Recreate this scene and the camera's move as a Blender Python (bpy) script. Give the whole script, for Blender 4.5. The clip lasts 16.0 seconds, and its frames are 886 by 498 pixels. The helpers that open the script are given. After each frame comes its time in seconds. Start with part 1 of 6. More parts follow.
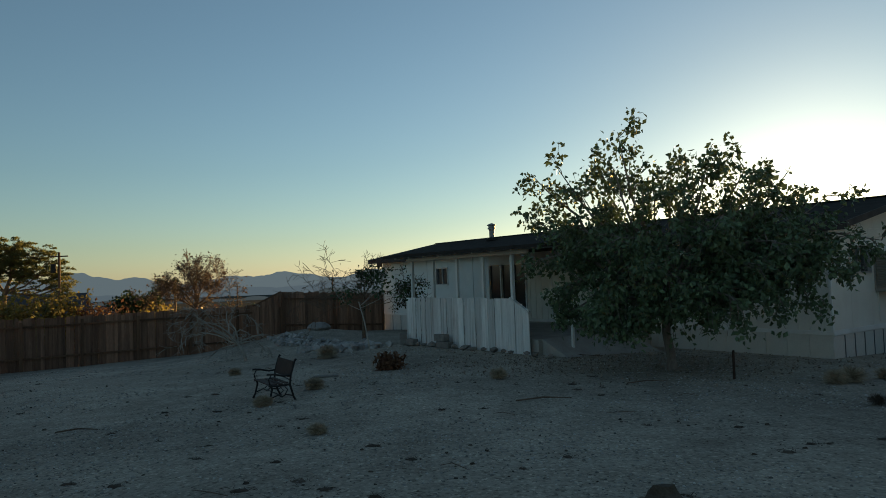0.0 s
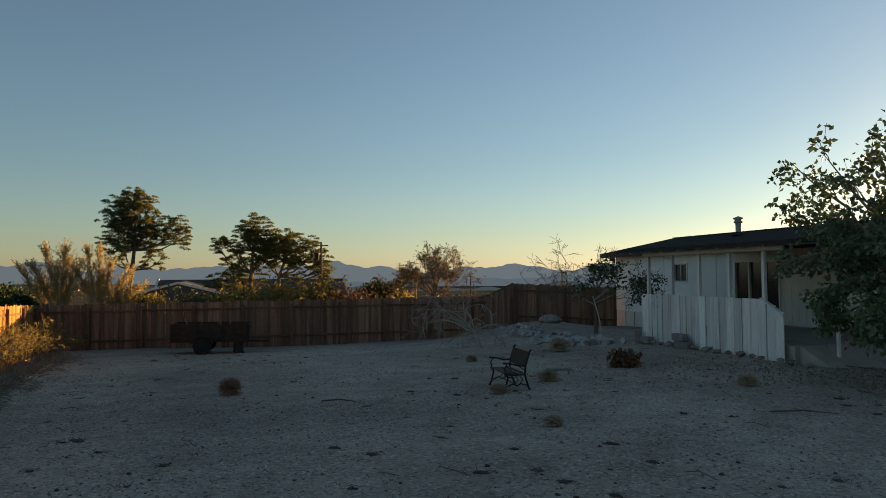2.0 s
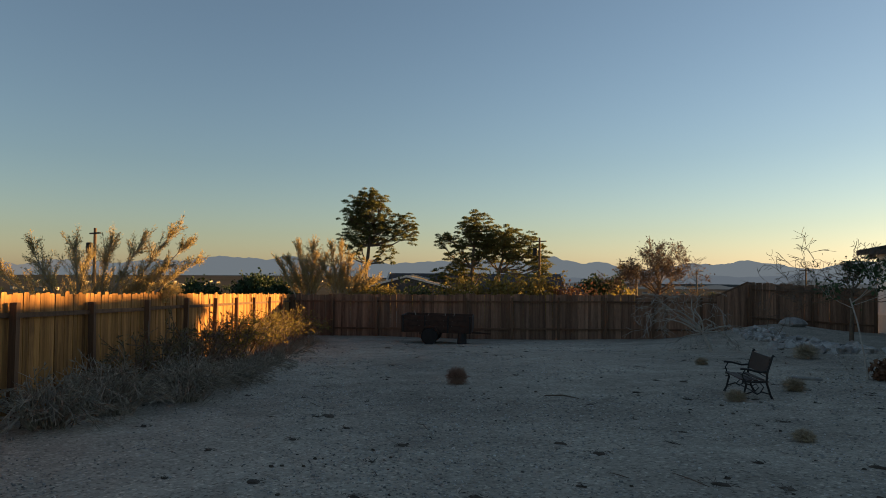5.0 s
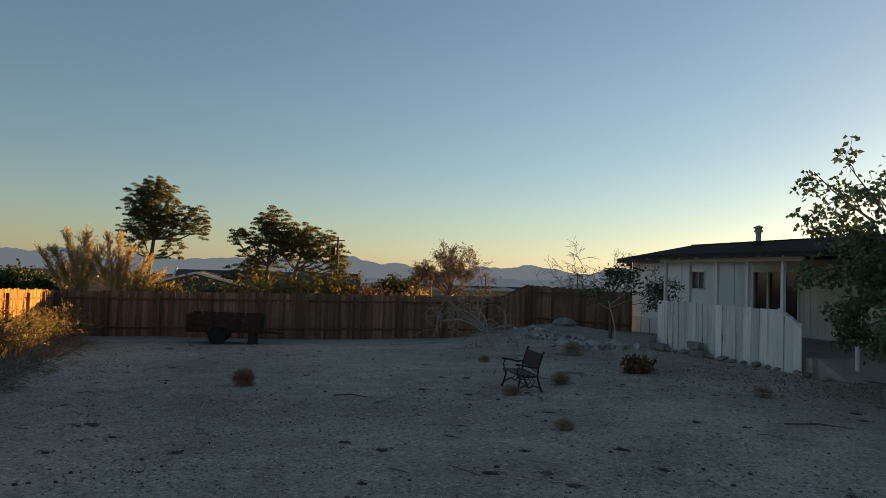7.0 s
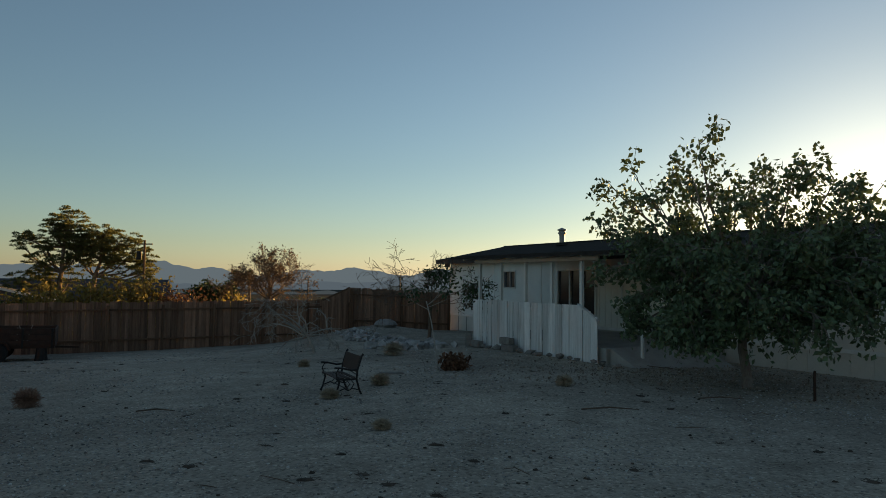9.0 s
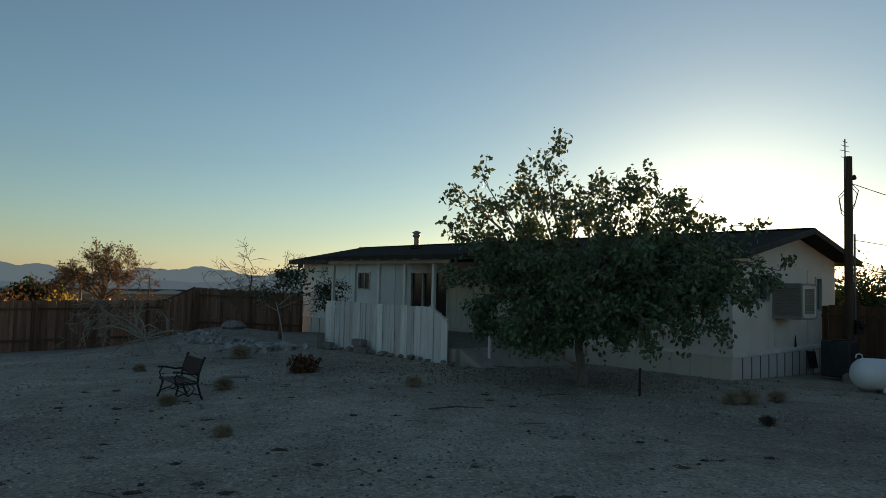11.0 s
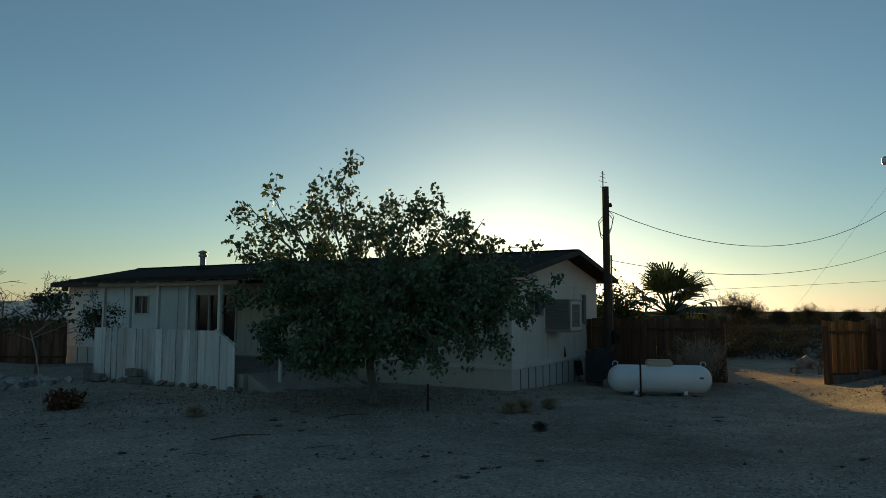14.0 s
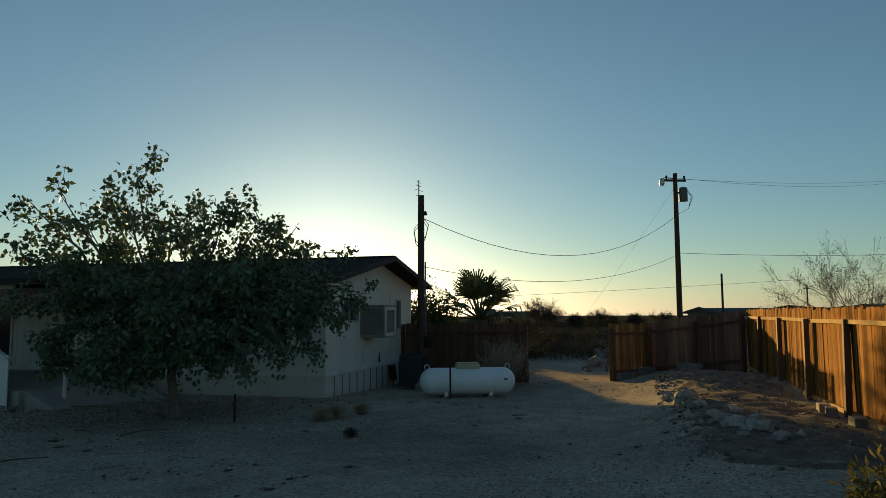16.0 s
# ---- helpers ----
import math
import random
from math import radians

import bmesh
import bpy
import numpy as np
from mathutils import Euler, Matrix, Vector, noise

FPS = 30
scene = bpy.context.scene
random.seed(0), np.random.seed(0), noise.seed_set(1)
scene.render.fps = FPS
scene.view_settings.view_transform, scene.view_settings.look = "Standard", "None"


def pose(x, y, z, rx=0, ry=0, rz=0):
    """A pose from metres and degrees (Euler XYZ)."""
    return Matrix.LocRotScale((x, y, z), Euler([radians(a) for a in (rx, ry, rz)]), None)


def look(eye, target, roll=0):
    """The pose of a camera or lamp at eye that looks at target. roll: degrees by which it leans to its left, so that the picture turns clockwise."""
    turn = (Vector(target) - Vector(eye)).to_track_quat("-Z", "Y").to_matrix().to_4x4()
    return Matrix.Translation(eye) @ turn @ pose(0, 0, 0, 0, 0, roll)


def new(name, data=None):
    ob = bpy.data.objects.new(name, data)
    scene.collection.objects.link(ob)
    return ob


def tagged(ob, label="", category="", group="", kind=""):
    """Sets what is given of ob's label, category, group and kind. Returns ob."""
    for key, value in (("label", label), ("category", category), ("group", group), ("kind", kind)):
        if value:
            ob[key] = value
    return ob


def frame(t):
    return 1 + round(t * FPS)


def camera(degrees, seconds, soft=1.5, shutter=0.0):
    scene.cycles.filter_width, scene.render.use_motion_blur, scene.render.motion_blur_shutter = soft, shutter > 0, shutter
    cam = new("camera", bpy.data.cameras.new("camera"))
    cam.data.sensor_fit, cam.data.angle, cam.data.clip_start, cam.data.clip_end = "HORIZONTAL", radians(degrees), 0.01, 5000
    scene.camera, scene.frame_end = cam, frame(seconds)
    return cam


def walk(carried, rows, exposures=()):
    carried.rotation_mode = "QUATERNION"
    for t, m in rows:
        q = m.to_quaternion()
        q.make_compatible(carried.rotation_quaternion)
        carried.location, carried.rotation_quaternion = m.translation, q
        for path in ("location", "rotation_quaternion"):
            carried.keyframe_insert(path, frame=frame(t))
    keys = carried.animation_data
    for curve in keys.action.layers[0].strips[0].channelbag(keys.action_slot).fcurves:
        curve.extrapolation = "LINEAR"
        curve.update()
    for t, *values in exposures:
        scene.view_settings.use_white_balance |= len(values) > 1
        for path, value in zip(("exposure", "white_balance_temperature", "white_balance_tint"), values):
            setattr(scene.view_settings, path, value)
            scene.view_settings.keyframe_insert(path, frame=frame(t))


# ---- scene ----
# The camera turns on the spot at eye height, held a little ahead of the body.
cam = camera(66.35, 16.0, soft=0.6)
EYE, ARM = 1.72, 0.35
ROWS = [
    (0.0, 92.38, 2.01, 0.16),
    (0.5, 91.77, 0.84, 6.24),
    (1.0, 91.83, 0.35, 10.69),
    (1.5, 92.30, 0.81, 15.97),
    (2.0, 92.21, 0.39, 19.33),
    (2.5, 92.77, 0.68, 23.30),
    (3.0, 92.15, 0.15, 26.96),
    (3.5, 92.66, 0.25, 30.60),
    (3.7, 92.66, 0.13, 32.03),
    (4.75, 91.75, -0.35, 37.60),
    (5.8, 92.39, -0.23, 34.02),
    (6.0, 92.06, -0.30, 31.87),
    (6.5, 91.79, -1.39, 25.90),
    (7.0, 92.10, -1.65, 20.62),
    (7.5, 92.39, -1.59, 15.15),
    (8.0, 92.15, -1.25, 11.37),
    (8.5, 92.31, -1.02, 8.59),
    (9.0, 92.59, -0.58, 5.79),
    (9.2, 92.63, -0.76, 4.66),
    (10.25, 92.80, -1.15, -1.70),
    (11.3, 93.00, -1.27, -8.20),
    (11.5, 93.10, -1.23, -9.41),
    (12.0, 93.95, -0.99, -12.45),
    (12.5, 94.13, -0.67, -15.82),
    (13.0, 94.91, -0.53, -18.09),
    (13.5, 94.83, -0.45, -21.45),
    (14.0, 94.84, -0.14, -23.39),
    (14.5, 94.84, 0.27, -26.81),
    (15.0, 94.34, -0.07, -29.41),
    (15.5, 94.99, 0.59, -31.45),
    (16.0, 95.32, 0.20, -38.60),
]


def held(rx, ry, rz):
    return pose(-ARM * math.sin(radians(rz)), ARM * math.cos(radians(rz)), EYE, rx, ry, rz)


EXPOSURE = [(0.0, 1.22, 5400, -3), (1.5, 1.37, 5600, 2), (3.5, 1.50, 5700, 8), (6.0, 1.56, 5780, 9), (9.0, 1.24, 5630, 2), (11.4, 1.14, 5420, -2), (12.5, 0.86, 5200, -6), (16.0, 0.76, 5050, -11)]   # seconds, stops, kelvin, tint
walk(cam, [(t, held(a, b, c)) for t, a, b, c in ROWS], exposures=[(t, e, k, g) for t, e, k, g in EXPOSURE])

# ---- sky and sun: low morning sun behind the house ----
SUN_AZ, SUN_EL = radians(29.0), radians(4.35)
world = bpy.data.worlds.new("sky")
scene.world = world
world.use_nodes = True
wn = world.node_tree.nodes
sky = wn.new("ShaderNodeTexSky")
sky.sky_type = "NISHITA"
sky.sun_disc = False
sky.sun_elevation, sky.sun_rotation = SUN_EL, SUN_AZ
sky.air_density, sky.dust_density, sky.ozone_density = 1.0, 0.33, 1.8
wn["Background"].inputs["Strength"].default_value = 0.065
soften = wn.new("ShaderNodeHueSaturation")
soften.inputs["Saturation"].default_value = 0.76
world.node_tree.links.new(sky.outputs["Color"], soften.inputs["Color"])
world.node_tree.links.new(soften.outputs["Color"], wn["Background"].inputs["Color"])
sun = new("sun", bpy.data.lights.new("sun", "SUN"))
sun.data.energy, sun.data.angle, sun.data.color = 7.0, radians(0.6), (1.0, 0.50, 0.12)
sun.matrix_world = look((60 * math.sin(SUN_AZ), 60 * math.cos(SUN_AZ), 60 * math.tan(SUN_EL)), (0, 0, 0))

rng = random.Random(7)
nrng = np.random.default_rng(7)


# ---- materials ----
def shade(name, c1, c2, scale=4.0, rough=0.85, bump=0.3, fine=60.0, stretch=(1, 1, 1), metal=0.0, spec=0.3, rand=0.0,
          island=0.0, through_light=0.0, stain=None, stain_amount=0.0, bump_dist=0.01):
    m = bpy.data.materials.new(name)
    m.use_nodes = True
    n, l = m.node_tree.nodes, m.node_tree.links
    bsdf, out = n["Principled BSDF"], n["Material Output"]
    tc = n.new("ShaderNodeTexCoord")
    mp = n.new("ShaderNodeMapping")
    mp.inputs["Scale"].default_value = stretch
    l.new(tc.outputs["Object"], mp.inputs["Vector"])
    vec = mp.outputs["Vector"]
    info = None
    if rand:
        info = n.new("ShaderNodeObjectInfo")
        add = n.new("ShaderNodeVectorMath")
        add.operation = "MULTIPLY_ADD"
        add.inputs[1].default_value = (1, 1, 1)
        comb = n.new("ShaderNodeCombineXYZ")
        mul = n.new("ShaderNodeMath")
        mul.operation = "MULTIPLY"
        mul.inputs[1].default_value = 37.0
        l.new(info.outputs["Random"], mul.inputs[0])
        for k in range(3):
            l.new(mul.outputs[0], comb.inputs[k])
        l.new(vec, add.inputs[0])
        l.new(comb.outputs[0], add.inputs[2])
        vec = add.outputs[0]
    a = n.new("ShaderNodeTexNoise")
    a.inputs["Scale"].default_value, a.inputs["Detail"].default_value = scale, 6
    b = n.new("ShaderNodeTexNoise")
    b.inputs["Scale"].default_value, b.inputs["Detail"].default_value = fine, 4
    l.new(vec, a.inputs["Vector"])
    l.new(vec, b.inputs["Vector"])
    ramp = n.new("ShaderNodeValToRGB")
    ramp.color_ramp.elements[0].position, ramp.color_ramp.elements[1].position = 0.32, 0.68
    ramp.color_ramp.elements[0].color, ramp.color_ramp.elements[1].color = (*c1, 1), (*c2, 1)
    mixf = n.new("ShaderNodeMix")
    mixf.data_type = "FLOAT"
    mixf.inputs[0].default_value = 0.4
    l.new(a.outputs["Fac"], mixf.inputs[2])
    l.new(b.outputs["Fac"], mixf.inputs[3])
    l.new(mixf.outputs[0], ramp.inputs["Fac"])
    col = ramp.outputs["Color"]
    if stain:
        s = n.new("ShaderNodeTexNoise")
        s.inputs["Scale"].default_value, s.inputs["Detail"].default_value = scale * 0.35, 8
        s.inputs["Roughness"].default_value = 0.7
        l.new(vec, s.inputs["Vector"])
        sr = n.new("ShaderNodeMapRange")
        sr.inputs[1].default_value, sr.inputs[2].default_value, sr.inputs[4].default_value = 0.5, 0.72, stain_amount
        l.new(s.outputs["Fac"], sr.inputs[0])
        mx = n.new("ShaderNodeMix")
        mx.data_type = "RGBA"
        l.new(sr.outputs[0], mx.inputs[0])
        l.new(col, mx.inputs[6])
        mx.inputs[7].default_value = (*stain, 1)
        col = mx.outputs[2]
    if rand or island:
        src = info.outputs["Random"] if rand else n.new("ShaderNodeNewGeometry").outputs["Random Per Island"]
        amt = rand or island
        mr = n.new("ShaderNodeMapRange")
        mr.inputs[3].default_value, mr.inputs[4].default_value = 1 - amt, 1 + amt
        l.new(src, mr.inputs[0])
        hsv = n.new("ShaderNodeHueSaturation")
        l.new(mr.outputs[0], hsv.inputs["Value"])
        l.new(col, hsv.inputs["Color"])
        col = hsv.outputs["Color"]
    l.new(col, bsdf.inputs["Base Color"])
    bsdf.inputs["Roughness"].default_value = rough
    bsdf.inputs["Metallic"].default_value = metal
    bsdf.inputs["Specular IOR Level"].default_value = spec
    if bump:
        bp = n.new("ShaderNodeBump")
        bp.inputs["Strength"].default_value, bp.inputs["Distance"].default_value = bump, bump_dist
        l.new(mixf.outputs[0], bp.inputs["Height"])
        l.new(bp.outputs["Normal"], bsdf.inputs["Normal"])
    if through_light:
        tr = n.new("ShaderNodeBsdfTranslucent")
        ms = n.new("ShaderNodeMixShader")
        ms.inputs[0].default_value = through_light
        l.new(col, tr.inputs["Color"])
        l.new(bsdf.outputs[0], ms.inputs[1])
        l.new(tr.outputs[0], ms.inputs[2])
        l.new(ms.outputs[0], out.inputs["Surface"])
    return m


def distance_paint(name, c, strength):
    """Plain far backdrop; the veil of air is painted in as a faintly glowing haze colour."""
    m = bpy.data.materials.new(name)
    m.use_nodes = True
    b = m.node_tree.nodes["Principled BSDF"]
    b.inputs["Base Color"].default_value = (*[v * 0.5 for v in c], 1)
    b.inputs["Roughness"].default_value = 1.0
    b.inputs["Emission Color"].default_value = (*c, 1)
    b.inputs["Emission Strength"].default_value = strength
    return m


def sand():
    """Pale desert sand, speckled with grit and trodden patches; far out a scrub tone with painted haze."""
    m = bpy.data.materials.new("sand")
    m.use_nodes = True
    n, l = m.node_tree.nodes, m.node_tree.links
    bsdf = n["Principled BSDF"]
    tc = n.new("ShaderNodeTexCoord")

    def noise_of(scale, detail, rough=0.6):
        k = n.new("ShaderNodeTexNoise")
        k.inputs["Scale"].default_value, k.inputs["Detail"].default_value, k.inputs["Roughness"].default_value = scale, detail, rough
        l.new(tc.outputs["Object"], k.inputs["Vector"])
        return k.outputs["Fac"]

    def ramp_of(src, stops):
        r = n.new("ShaderNodeValToRGB")
        e = r.color_ramp.elements
        while len(e) < len(stops):
            e.new(0.5)
        for q, (pos, c) in zip(e, stops):
            q.position, q.color = pos, (*c, 1)
        l.new(src, r.inputs["Fac"])
        return r.outputs["Color"]

    def times(a, c):
        x = n.new("ShaderNodeMix")
        x.data_type, x.blend_type = "RGBA", "MULTIPLY"
        x.inputs[0].default_value = 1.0
        l.new(a, x.inputs[6])
        l.new(c, x.inputs[7])
        return x.outputs[2]
    broad = ramp_of(noise_of(0.16, 5), [(0.3, (0.25, 0.226, 0.186)), (0.5, (0.375, 0.340, 0.276)), (0.7, (0.47, 0.424, 0.342))])
    patchy = ramp_of(noise_of(1.4, 6, 0.7), [(0.30, (0.74, 0.73, 0.72)), (0.62, (1.06, 1.05, 1.04))])
    grit = ramp_of(noise_of(16.0, 7, 0.8), [(0.34, (0.50, 0.49, 0.48)), (0.46, (0.95, 0.95, 0.95)), (0.69, (1.34, 1.33, 1.31))])
    vor = n.new("ShaderNodeTexVoronoi")
    vor.inputs["Scale"].default_value = 34.0
    l.new(tc.outputs["Object"], vor.inputs["Vector"])
    sep = n.new("ShaderNodeSeparateColor")
    l.new(vor.outputs["Color"], sep.inputs[0])
    pebble = ramp_of(sep.outputs[0], [(0.0, (0.5, 0.49, 0.48)), (0.12, (0.96, 0.96, 0.96)), (0.86, (1.0, 1.0, 1.0)), (1.0, (1.5, 1.49, 1.47))])
    # From 27 m out: scrub tone, with haze and shade mixed into its colour.
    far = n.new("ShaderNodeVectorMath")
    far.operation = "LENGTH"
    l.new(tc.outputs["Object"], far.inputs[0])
    far_tone = n.new("ShaderNodeMapRange")
    far_tone.inputs[1].default_value, far_tone.inputs[2].default_value, far_tone.inputs[4].default_value = 27.0, 50.0, 0.97
    l.new(far.outputs["Value"], far_tone.inputs[0])
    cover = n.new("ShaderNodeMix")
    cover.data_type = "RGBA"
    l.new(far_tone.outputs[0], cover.inputs[0])
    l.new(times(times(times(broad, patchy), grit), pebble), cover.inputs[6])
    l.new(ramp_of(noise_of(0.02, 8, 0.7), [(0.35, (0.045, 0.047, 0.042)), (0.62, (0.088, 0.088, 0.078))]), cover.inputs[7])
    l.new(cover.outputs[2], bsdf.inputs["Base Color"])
    bsdf.inputs["Roughness"].default_value = 1.0
    bsdf.inputs["Specular IOR Level"].default_value = 0.0
    h1 = noise_of(7.0, 8, 0.7)
    add = n.new("ShaderNodeMath")
    add.operation = "MULTIPLY_ADD"
    add.inputs[1].default_value = -0.16
    l.new(vor.outputs["Distance"], add.inputs[0])
    l.new(h1, add.inputs[2])
    bp = n.new("ShaderNodeBump")
    bp.inputs["Strength"].default_value, bp.inputs["Distance"].default_value = 0.85, 0.034
    l.new(add.outputs[0], bp.inputs["Height"])
    l.new(bp.outputs["Normal"], bsdf.inputs["Normal"])
    return m


SAND = sand()
STONE = shade("stone", (0.17, 0.16, 0.145), (0.44, 0.42, 0.38), 6, 0.9, 0.6, 40, island=0.6, spec=0.2)
PALE_ROCK = shade("pale_rock", (0.24, 0.222, 0.195), (0.46, 0.43, 0.365), 5, 0.9, 0.8, 30, rand=0.2, spec=0.2)
RUBBLE_ROCK = shade("rubble_rock", (0.22, 0.21, 0.195), (0.46, 0.44, 0.41), 5, 0.9, 0.8, 30, rand=0.3, spec=0.2)
GREY_ROCK = shade("grey_rock", (0.13, 0.12, 0.11), (0.30, 0.275, 0.24), 5, 0.9, 0.8, 30, rand=0.35, spec=0.2)
BROWN_RUBBLE = shade("brown_rubble", (0.11, 0.10, 0.085), (0.30, 0.275, 0.235), 6, 0.95, 0.6, 40, island=0.45, spec=0.1)
# Brown bank soil, taken darker for the shadow that lies there.
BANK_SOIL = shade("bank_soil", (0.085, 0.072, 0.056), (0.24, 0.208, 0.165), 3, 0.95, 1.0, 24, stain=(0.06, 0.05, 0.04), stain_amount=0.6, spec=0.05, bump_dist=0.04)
CLOD = shade("dry_dung", (0.045, 0.038, 0.03), (0.11, 0.09, 0.07), 9, 0.95, 0.5, 60, island=0.3, spec=0.1)
CEDAR = shade("cedar", (0.14, 0.072, 0.032), (0.46, 0.245, 0.080), 3.0, 0.8, 0.6, 30, stretch=(3, 3, 0.35), rand=0.36, stain=(0.07, 0.042, 0.026), stain_amount=0.6, spec=0.08)
# Side-fence cedar, streaked; orange of the low sun deepened in its colour.
CEDAR_SUNLIT = shade("sunlit_cedar", (0.065, 0.027, 0.008), (0.37, 0.188, 0.046), 3.5, 1.0, 0.6, 30, stretch=(4, 4, 0.3), rand=0.46, stain=(0.05, 0.026, 0.014), stain_amount=0.85, spec=0.03)
# CEDAR copy for the shaded fences, their shade mixed into the colour.
CEDAR_SHADED = shade("shaded_cedar", (0.09, 0.053, 0.036), (0.30, 0.175, 0.108), 3.0, 0.85, 0.6, 30, stretch=(3, 3, 0.35), rand=0.34, stain=(0.06, 0.042, 0.034), stain_amount=0.6)
CEDAR_DARK = shade("old_cedar", (0.07, 0.04, 0.025), (0.16, 0.09, 0.05), 3.0, 0.85, 0.5, 30, stretch=(3, 3, 0.35), rand=0.25)
RAIL_LIGHT = shade("sawn_rail", (0.28, 0.19, 0.09), (0.46, 0.33, 0.17), 3.0, 1.0, 0.4, 30, rand=0.15, spec=0.05)
WHITE_BOARD = shade("weathered_white_paint", (0.52, 0.52, 0.50), (0.76, 0.76, 0.73), 5.0, 0.75, 0.5, 40, stretch=(3, 3, 0.3), rand=0.2, stain=(0.30, 0.275, 0.24), stain_amount=0.85)
WALL_PAINT = shade("cream_siding", (0.58, 0.60, 0.575), (0.71, 0.735, 0.70), 1.2, 0.7, 0.15, 30, stain=(0.52, 0.49, 0.43), stain_amount=0.45)
GABLE_SIDING = shade("beige_sheet_siding", (0.60, 0.585, 0.525), (0.74, 0.725, 0.655), 1.2, 0.7, 0.15, 30, stain=(0.46, 0.42, 0.36), stain_amount=0.45)
TRIM_PAINT = shade("white_trim", (0.60, 0.60, 0.57), (0.75, 0.75, 0.72), 2.0, 0.65, 0.2, 40, rand=0.06, stain=(0.42, 0.39, 0.34), stain_amount=0.5)
SKIRT_PAINT = shade("skirting", (0.50, 0.485, 0.44), (0.66, 0.64, 0.58), 2.0, 0.7, 0.2, 40, stain=(0.40, 0.36, 0.30), stain_amount=0.6)
ROOF = shade("dark_roofing", (0.028, 0.027, 0.025), (0.055, 0.051, 0.047), 3.0, 1.0, 0.5, 50, stain=(0.05, 0.046, 0.04), stain_amount=0.4, spec=0.02)
FASCIA = shade("dark_fascia", (0.035, 0.032, 0.03), (0.07, 0.06, 0.055), 4.0, 0.8, 0.3, 40)
DECK = shade("deck_concrete", (0.30, 0.285, 0.255), (0.44, 0.42, 0.38), 2.0, 0.9, 0.4, 40, stain=(0.2, 0.18, 0.16), stain_amount=0.6)
BLOCK = shade("concrete_block", (0.14, 0.13, 0.115), (0.26, 0.24, 0.215), 6.0, 0.95, 0.5, 50, rand=0.15)
GLASS = shade("window_glass", (0.02, 0.023, 0.026), (0.04, 0.044, 0.048), 2.0, 0.10, 0.0, 20, spec=0.6)
DARK = shade("dark_inside", (0.012, 0.011, 0.010), (0.03, 0.027, 0.024), 2.0, 0.9, 0.1, 20)
ALU = shade("aluminium", (0.45, 0.45, 0.45), (0.6, 0.6, 0.6), 4.0, 0.45, 0.1, 60, metal=0.7)
FLUE = shade("galvanised_flue", (0.20, 0.20, 0.20), (0.34, 0.34, 0.33), 4.0, 0.55, 0.1, 60, metal=0.5)
COOLER = shade("cooler_sheet", (0.22, 0.21, 0.185), (0.31, 0.295, 0.26), 3.0, 0.55, 0.15, 40, stain=(0.30, 0.26, 0.2), stain_amount=0.5)
GREY_SHEET = shade("grey_sheet", (0.085, 0.09, 0.095), (0.14, 0.145, 0.15), 3.0, 0.5, 0.15, 40, stain=(0.14, 0.12, 0.10), stain_amount=0.4)
CONDENSER = shade("dark_sheet", (0.022, 0.025, 0.03), (0.05, 0.055, 0.062), 3.0, 0.5, 0.15, 40)
TANK_WHITE = shade("tank_enamel", (0.74, 0.78, 0.80), (0.83, 0.87, 0.89), 1.5, 0.38, 0.05, 40, stain=(0.62, 0.58, 0.50), stain_amount=0.35, spec=0.5)
TANK_DOME = shade("tank_dome", (0.42, 0.38, 0.26), (0.55, 0.50, 0.36), 3, 0.6, 0.1, 40)
POLE_WOOD = shade("creosote_pole", (0.035, 0.025, 0.018), (0.09, 0.065, 0.045), 3, 0.85, 0.5, 30, stretch=(4, 4, 0.3))
POLE_FAR = shade("pole_wood", (0.06, 0.04, 0.028), (0.13, 0.085, 0.058), 3, 0.85, 0.5, 30, stretch=(4, 4, 0.3))
IRON = shade("black_iron", (0.012, 0.012, 0.012), (0.03, 0.028, 0.026), 6, 0.55, 0.3, 60, metal=0.3)
SLAT_WOOD = shade("bench_board", (0.022, 0.014, 0.011), (0.055, 0.034, 0.025), 4, 0.7, 0.3, 40)
RUST = shade("rusty_steel", (0.025, 0.016, 0.012), (0.065, 0.036, 0.024), 5, 0.85, 0.4, 50)
RUBBER = shade("tyre_rubber", (0.012, 0.012, 0.012), (0.025, 0.024, 0.023), 5, 0.85, 0.2, 50)
CABLE = shade("cable", (0.01, 0.01, 0.01), (0.02, 0.02, 0.02), 5, 0.6, 0, 50)
BARK = shade("grey_bark", (0.12, 0.10, 0.085), (0.26, 0.23, 0.20), 8, 0.9, 0.6, 40, stretch=(1, 1, 0.4))
PALE_BARK = shade("pale_bark", (0.24, 0.215, 0.185), (0.40, 0.365, 0.315), 8, 0.85, 0.4, 40)
BROWN_BARK = shade("brown_bark", (0.07, 0.05, 0.035), (0.16, 0.12, 0.085), 8, 0.9, 0.5, 40)
LEAF = shade("mulberry_leaf", (0.066, 0.098, 0.046), (0.125, 0.168, 0.078), 3, 0.48, 0, 20, island=0.35, through_light=0.10, spec=0.45)
LEAF_DARK = shade("dark_leaf", (0.022, 0.040, 0.016), (0.05, 0.08, 0.03), 1, 0.7, 0, 20, island=0.35, through_light=0.15)
PINE = shade("pine_needles", (0.075, 0.092, 0.032), (0.175, 0.17, 0.058), 1, 0.7, 0, 20, island=0.35, through_light=0.38)
OLEANDER = shade("oleander_leaf", (0.11, 0.105, 0.026), (0.27, 0.21, 0.052), 2, 0.6, 0, 20, island=0.4, through_light=0.45)
TAMARISK = shade("tamarisk", (0.31, 0.25, 0.115), (0.50, 0.40, 0.19), 1, 0.8, 0, 20, island=0.3, through_light=0.5)
